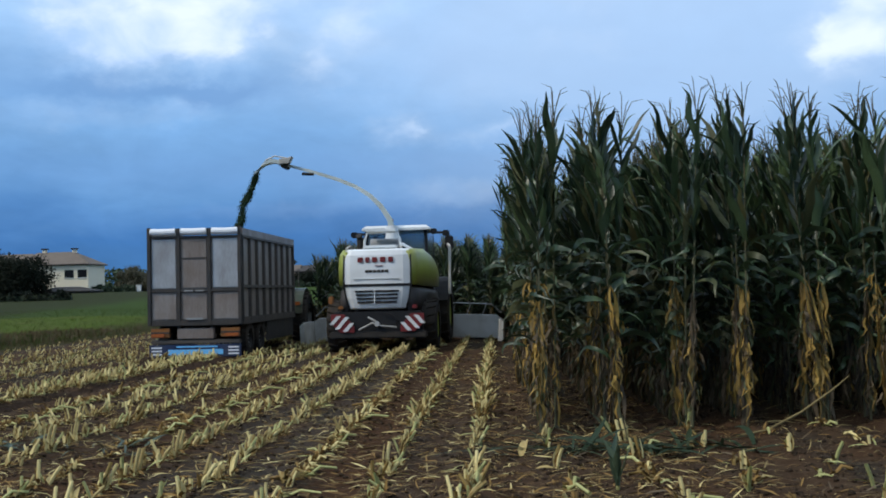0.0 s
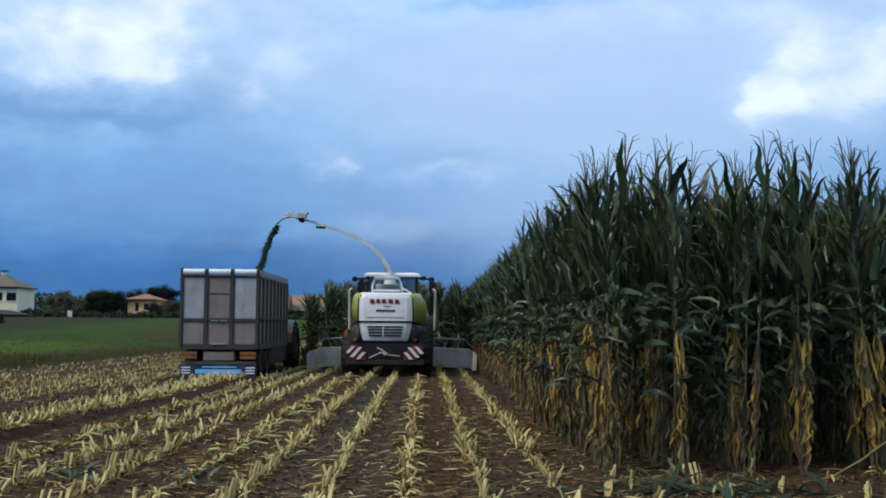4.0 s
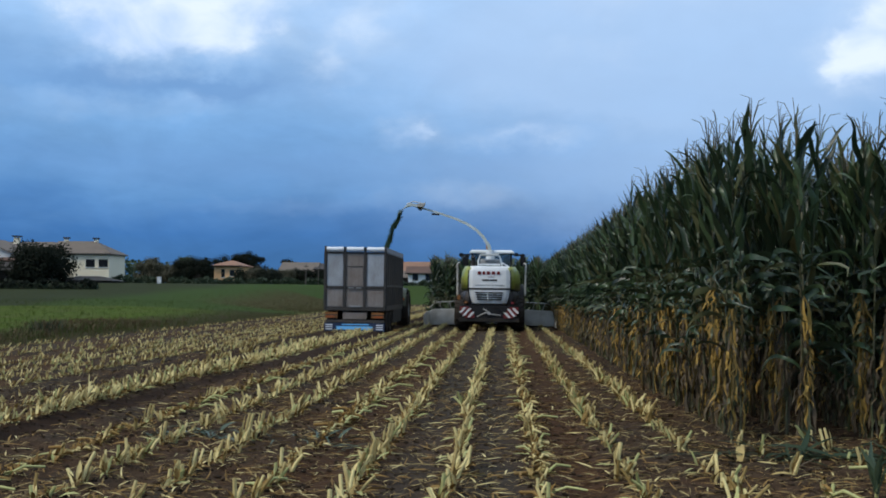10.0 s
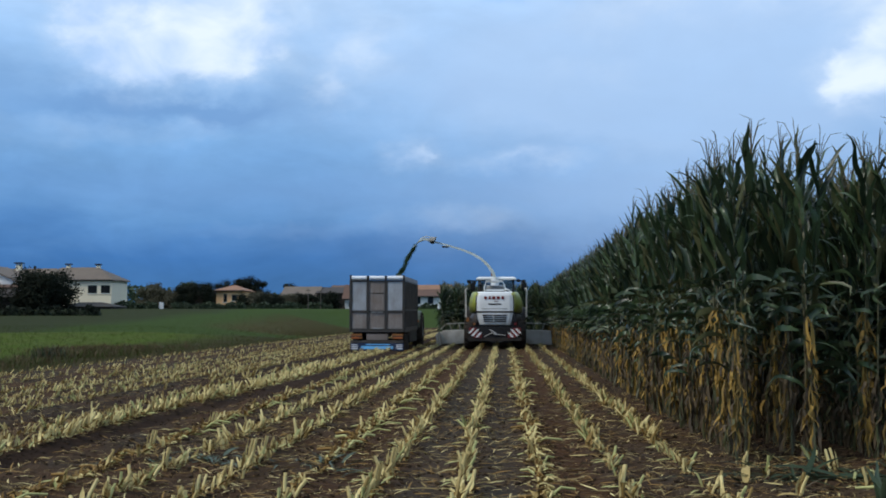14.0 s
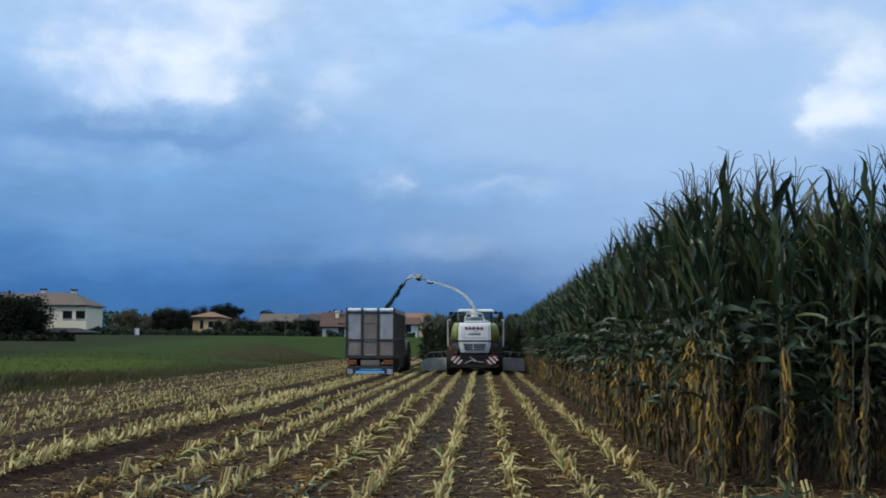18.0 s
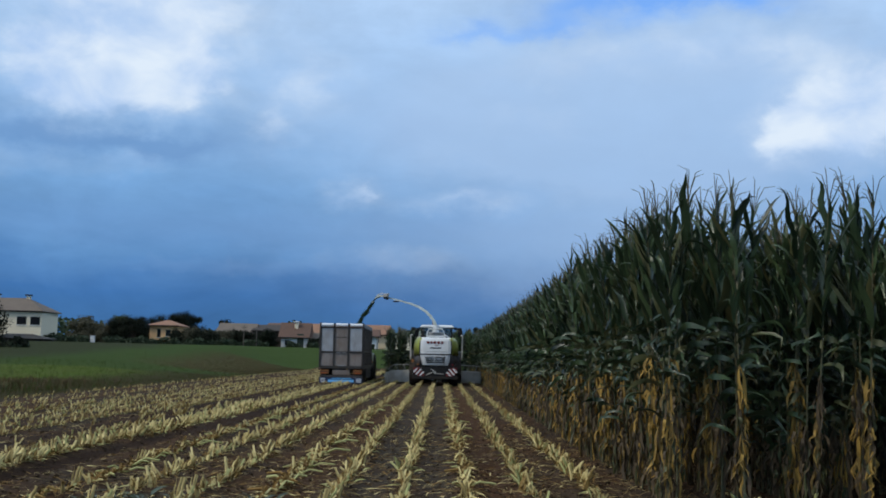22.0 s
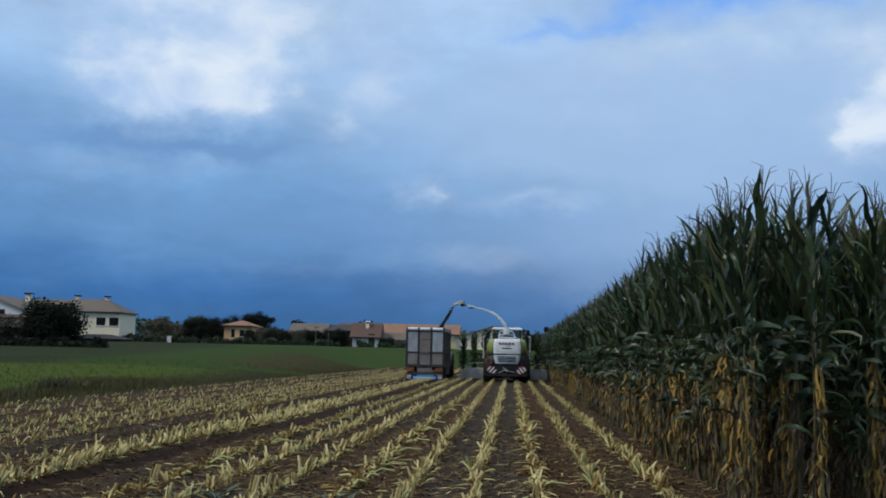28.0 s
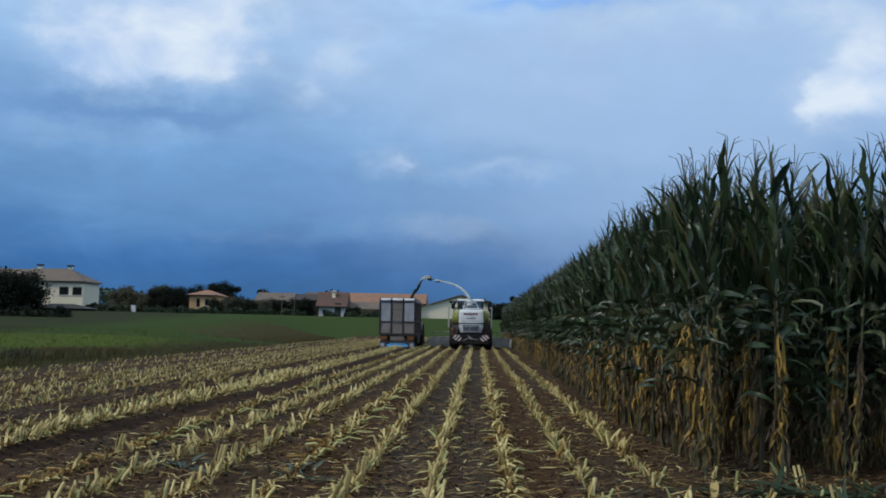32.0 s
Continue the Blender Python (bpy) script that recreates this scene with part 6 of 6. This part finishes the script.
tree("dark_tree", "broad dark evergreen tree before the cream house", -55.9, 127.5, 4.8, 4.0, "crown_dark", 1, trunk=0.3, count=16000, leaf=0.34, low=0.12, clumps=34)
tree("dark_bush", "dark evergreen bush beside the shed", -61.5, 125.5, 3.2, 2.4, "crown_dark", 2, trunk=0.12, count=1800, low=0.1)
for n, (x, y, hh, r, kind) in enumerate([(-51.4, 152, 4.8, 2.1, "crown_brown"), (-49.0, 150, 3.9, 2.1, "crown_brown"), (-48.2, 160, 5.4, 1.8, "crown"), (-46.5, 149, 3.7, 2.3, "crown_brown"), (-44.6, 151, 3.6, 2.0, "crown_dark"),
                                          (-42.6, 147, 4.6, 2.3, "crown_dark"), (-44.6, 148, 4.0, 2.0, "crown_dark"), (-43.5, 158, 5.0, 2.4, "crown_dark"), (-40.4, 165, 6.6, 2.4, "crown_dark"), (-42.6, 166, 5.9, 2.4, "crown_dark"), (-38.6, 166, 5.8, 1.9, "crown_dark"),
                                          (-35.4, 146, 2.5, 1.8, "crown_dark"), (-33.6, 146, 2.7, 1.9, "crown_brown"), (-32.0, 145, 2.3, 1.9, "crown_dark"), (-30.2, 148, 2.4, 1.8, "crown_brown"), (-28.4, 149, 2.6, 1.7, "crown_dark"), (-26.6, 148, 2.5, 1.5, "crown_dark"),
                                          (-34.4, 170, 5.4, 1.7, "crown_dark"), (-24.4, 148, 2.9, 1.8, "crown_dark"), (-20.4, 147, 1.0, 0.9, "hedge"), (-17.4, 148, 1.5, 1.2, "crown_dark"), (-15.4, 148, 1.2, 1.2, "crown_brown"),
                                          (2.9, 146, 2.6, 1.5, "crown_dark"), (4.4, 147, 2.8, 1.6, "crown_dark"), (7.0, 205, 6.6, 1.1, "crown_dark"), (8.6, 207, 6.0, 1.0, "crown_dark"), (5.6, 200, 4.5, 1.5, "crown_dark")]):
    tree("garden_tree" if hh > 2.2 else "garden_bush", {"crown": "leafy green garden tree in the village", "crown_dark": "dark green dense tree in the village", "crown_brown": "tree with thinning olive brown leaves", "hedge": "small dark green bush"}[kind], x, y, hh * 0.86, r, kind, 20 + n, trunk=0.12 + 0.02 * hh, count=10500, leaf=0.2, low=0.08, clumps=30)


def hedge(label, x0, x1, y, z0, z1, seed, leaves="hedge"):
    rng = np.random.default_rng(seed)
    n = int((x1 - x0) * 90)
    x = rng.uniform(x0, x1, n)
    hgt = z1 - z0 + 0.18 * np.sin(1.7 * x) + 0.12 * np.sin(4.1 * x + 1)
    p = np.stack([x, y + rng.normal(0, 0.35, n), z0 + hgt * rng.random(n) ** 0.6], 1)
    u, w = rng.normal(0, 1, (n, 3)), rng.normal(0, 1, (n, 3))
    u /= np.linalg.norm(u, axis=1)[:, None]
    w /= np.linalg.norm(w, axis=1)[:, None]
    s = rng.uniform(0.12, 0.3, (n, 1))
    v = np.stack([p - u * s, p + w * s * 0.6, p + u * s, p - w * s * 0.6], 1).reshape(-1, 3)
    ob = thing("hedge", label, "hedge")
    mesh_part("foliage", merged("foliage", [(v, np.arange(4 * n).reshape(n, 4), 0)], [M[leaves]]), ob)
    part("stem_core", box(x0, x1, y - 0.18, y + 0.18, z0 - 0.2, z0 + (z1 - z0) * 0.75, 0.05), M["hedge"], ob)


hedge("long clipped dark green garden hedge", -44.6, -22.9, 141.5, G, 3.2, 51)
# Dark strip added where the sheds' shade, walls and bushes merge.
hedge("dark leafy strip standing in for the sheds' shade, walls and bushes", -60.0, -38.6, 100.0, 1.5, 2.35, 54, "crown_dark")
hedge("low uneven hedge in front of the cream house", -52.5, -45.9, 139.0, G, 3.3, 52)
hedge("low dark hedge before the farm buildings", -17.8, -9.0, 143.5, G, 3.0, 53)


def far_wood():
    rng = np.random.default_rng(90)
    pieces = []
    n = 26000
    x = rng.uniform(-190, 150, n)
    y = rng.uniform(240, 260, n)
    top = 3.6 + 1.6 * np.sin(0.13 * x) + 1.2 * np.sin(0.37 * x + 2) + 0.8 * np.sin(0.9 * x)
    p = np.stack([x, y, 2.4 + np.maximum(top, 1.0) * rng.random(n) ** 0.7], 1)
    u, w = rng.normal(0, 1, (n, 3)), rng.normal(0, 1, (n, 3))
    u /= np.linalg.norm(u, axis=1)[:, None]
    w /= np.linalg.norm(w, axis=1)[:, None]
    s = rng.uniform(0.35, 0.8, (n, 1))
    v = np.stack([p - u * s, p + w * s * 0.7, p + u * s, p - w * s * 0.7], 1).reshape(-1, 3)
    ob = new("far_trees", merged("far_trees", [(v, np.arange(4 * n).reshape(n, 4), 0)], [M["crown"]]))
    tagged(ob, "distant dark green belt of trees behind the village", "trees", "", "stuff")


far_wood()


def small_posts():
    ob = thing("marker_pillar", "small white concrete pillar at the meadow's end", "pillar", m=pose(-45.55, 139.6, 2.3))
    part("shaft", box(-0.26, 0.26, -0.2, 0.2, -0.1, 1.0, 0.03), M["plaster_w"], ob)
    part("cap", box(-0.3, 0.3, -0.24, 0.24, 1.0, 1.08, 0.02), M["plaster_w"], ob)
    for x, y, z1 in ((-26.0, 140.5, 5.2), (-24.4, 141.0, 5.0)):
        ob = thing("utility_pole", "thin pale concrete utility pole", "pole", "poles by the village", m=pose(x, y, 2.2))
        part("shaft", tube([(0, 0, 0), (0, 0, z1 - 2.2)], [0.06, 0.04], 8), M["wood"], ob)
        part("crossarm", box(-0.4, 0.4, -0.04, 0.04, z1 - 2.5, z1 - 2.42, 0.01), M["wood"], ob)


small_posts()


# ---- what moves ----


def motions():
    def body(poly_x, poly_y, t, z):
        yaw = -math.degrees(math.atan2(at(poly_x, t + 0.5) - at(poly_x, t - 0.5), at(poly_y, t + 0.5) - at(poly_y, t - 0.5)))
        yaw *= 0.6 if poly_x is HARVESTER_X else 0.0
        return pose(at(poly_x, t), at(poly_y, t), z, 0.25 * math.sin(1.9 * t), 0.35 * math.sin(1.3 * t + 1), yaw)

    times = [0.5 * k for k in range(65)]
    walk(HARVESTER, [(t, body(HARVESTER_X, HARVESTER_Y, t, -0.02)) for t in times])
    for ob in (TRAILER, TRACTOR):
        walk(ob, [(t, body(TRAILER_X, TRAILER_Y, t, -0.06)) for t in times])
    quick = [0.4 * k for k in range(81)]
    for wheels, poly in ((HARVESTER_WHEELS, HARVESTER_Y), (TRAILER_WHEELS, TRAILER_Y), (TRACTOR_WHEELS, TRAILER_Y)):
        for ob, r in wheels:
            x, y, z = ob.location
            walk(ob, [(t, pose(x, y, z, -math.degrees((at(poly, t) - at(poly, 0)) / r))) for t in quick])
    # the spout sinks and swings forward as the trailer fills; the jet shivers and streams
    def boom_at(t):
        sink = -4.3 * float(smooth_step((t - 8.0) / 16.0)) - 2.7 * float(smooth_step((t - 24.0) / 6.0))
        swing = -20.0 * float(smooth_step((t - 9.0) / 15.0)) - 7.0 * float(smooth_step((t - 24.0) / 6.0))
        return pose(-0.05, 3.5, 3.5) @ pose(0, 0, 0, 0, 0, swing) @ pose(0, 0, 0, 0, sink) @ pose(0.05, -3.5, -3.5)

    def jet_at(t):
        return pose(-4.2, 3.9, 5.25) @ pose(0, 0, 0, 0, 19.0 * float(smooth_step((t - 9.0) / 10.0))) @ pose(4.2, -3.9, -5.25)

    for ob in BOOM:
        walk(ob, [(t, boom_at(t)) for t in times])
    for k, ob in enumerate(JET):
        walk(ob, [(t, boom_at(t) @ jet_at(t) @ pose(0.03 * math.sin(5.1 * t + k), 0.03 * math.sin(4.3 * t + 2 * k), 0.07 * math.sin(7.7 * t + 1.7 * k))) for t in quick])
    # standing maize is taken in by the header as it comes
    for ob, y0 in SWATH:
        x, y, z = ob.location
        reach = [t for t in [0.1 * k for k in range(321)] if at(HARVESTER_Y, t) + 7.6 > y0]
        if not reach or reach[0] > 31.5:
            continue
        t0 = reach[0]
        t1 = min(t0 + 1.6, 31.9)
        rows = [(0.0, pose(x, y, z)), (t0, pose(x, y, z)), (t1, pose(x, y + 1.2, z - 3.9, -20)), (32.0, pose(x, y + 1.2, z - 3.95, -20))]
        walk(ob, [r for i, r in enumerate(rows) if i == 0 or r[0] > rows[i - 1][0] + 0.05])


motions()
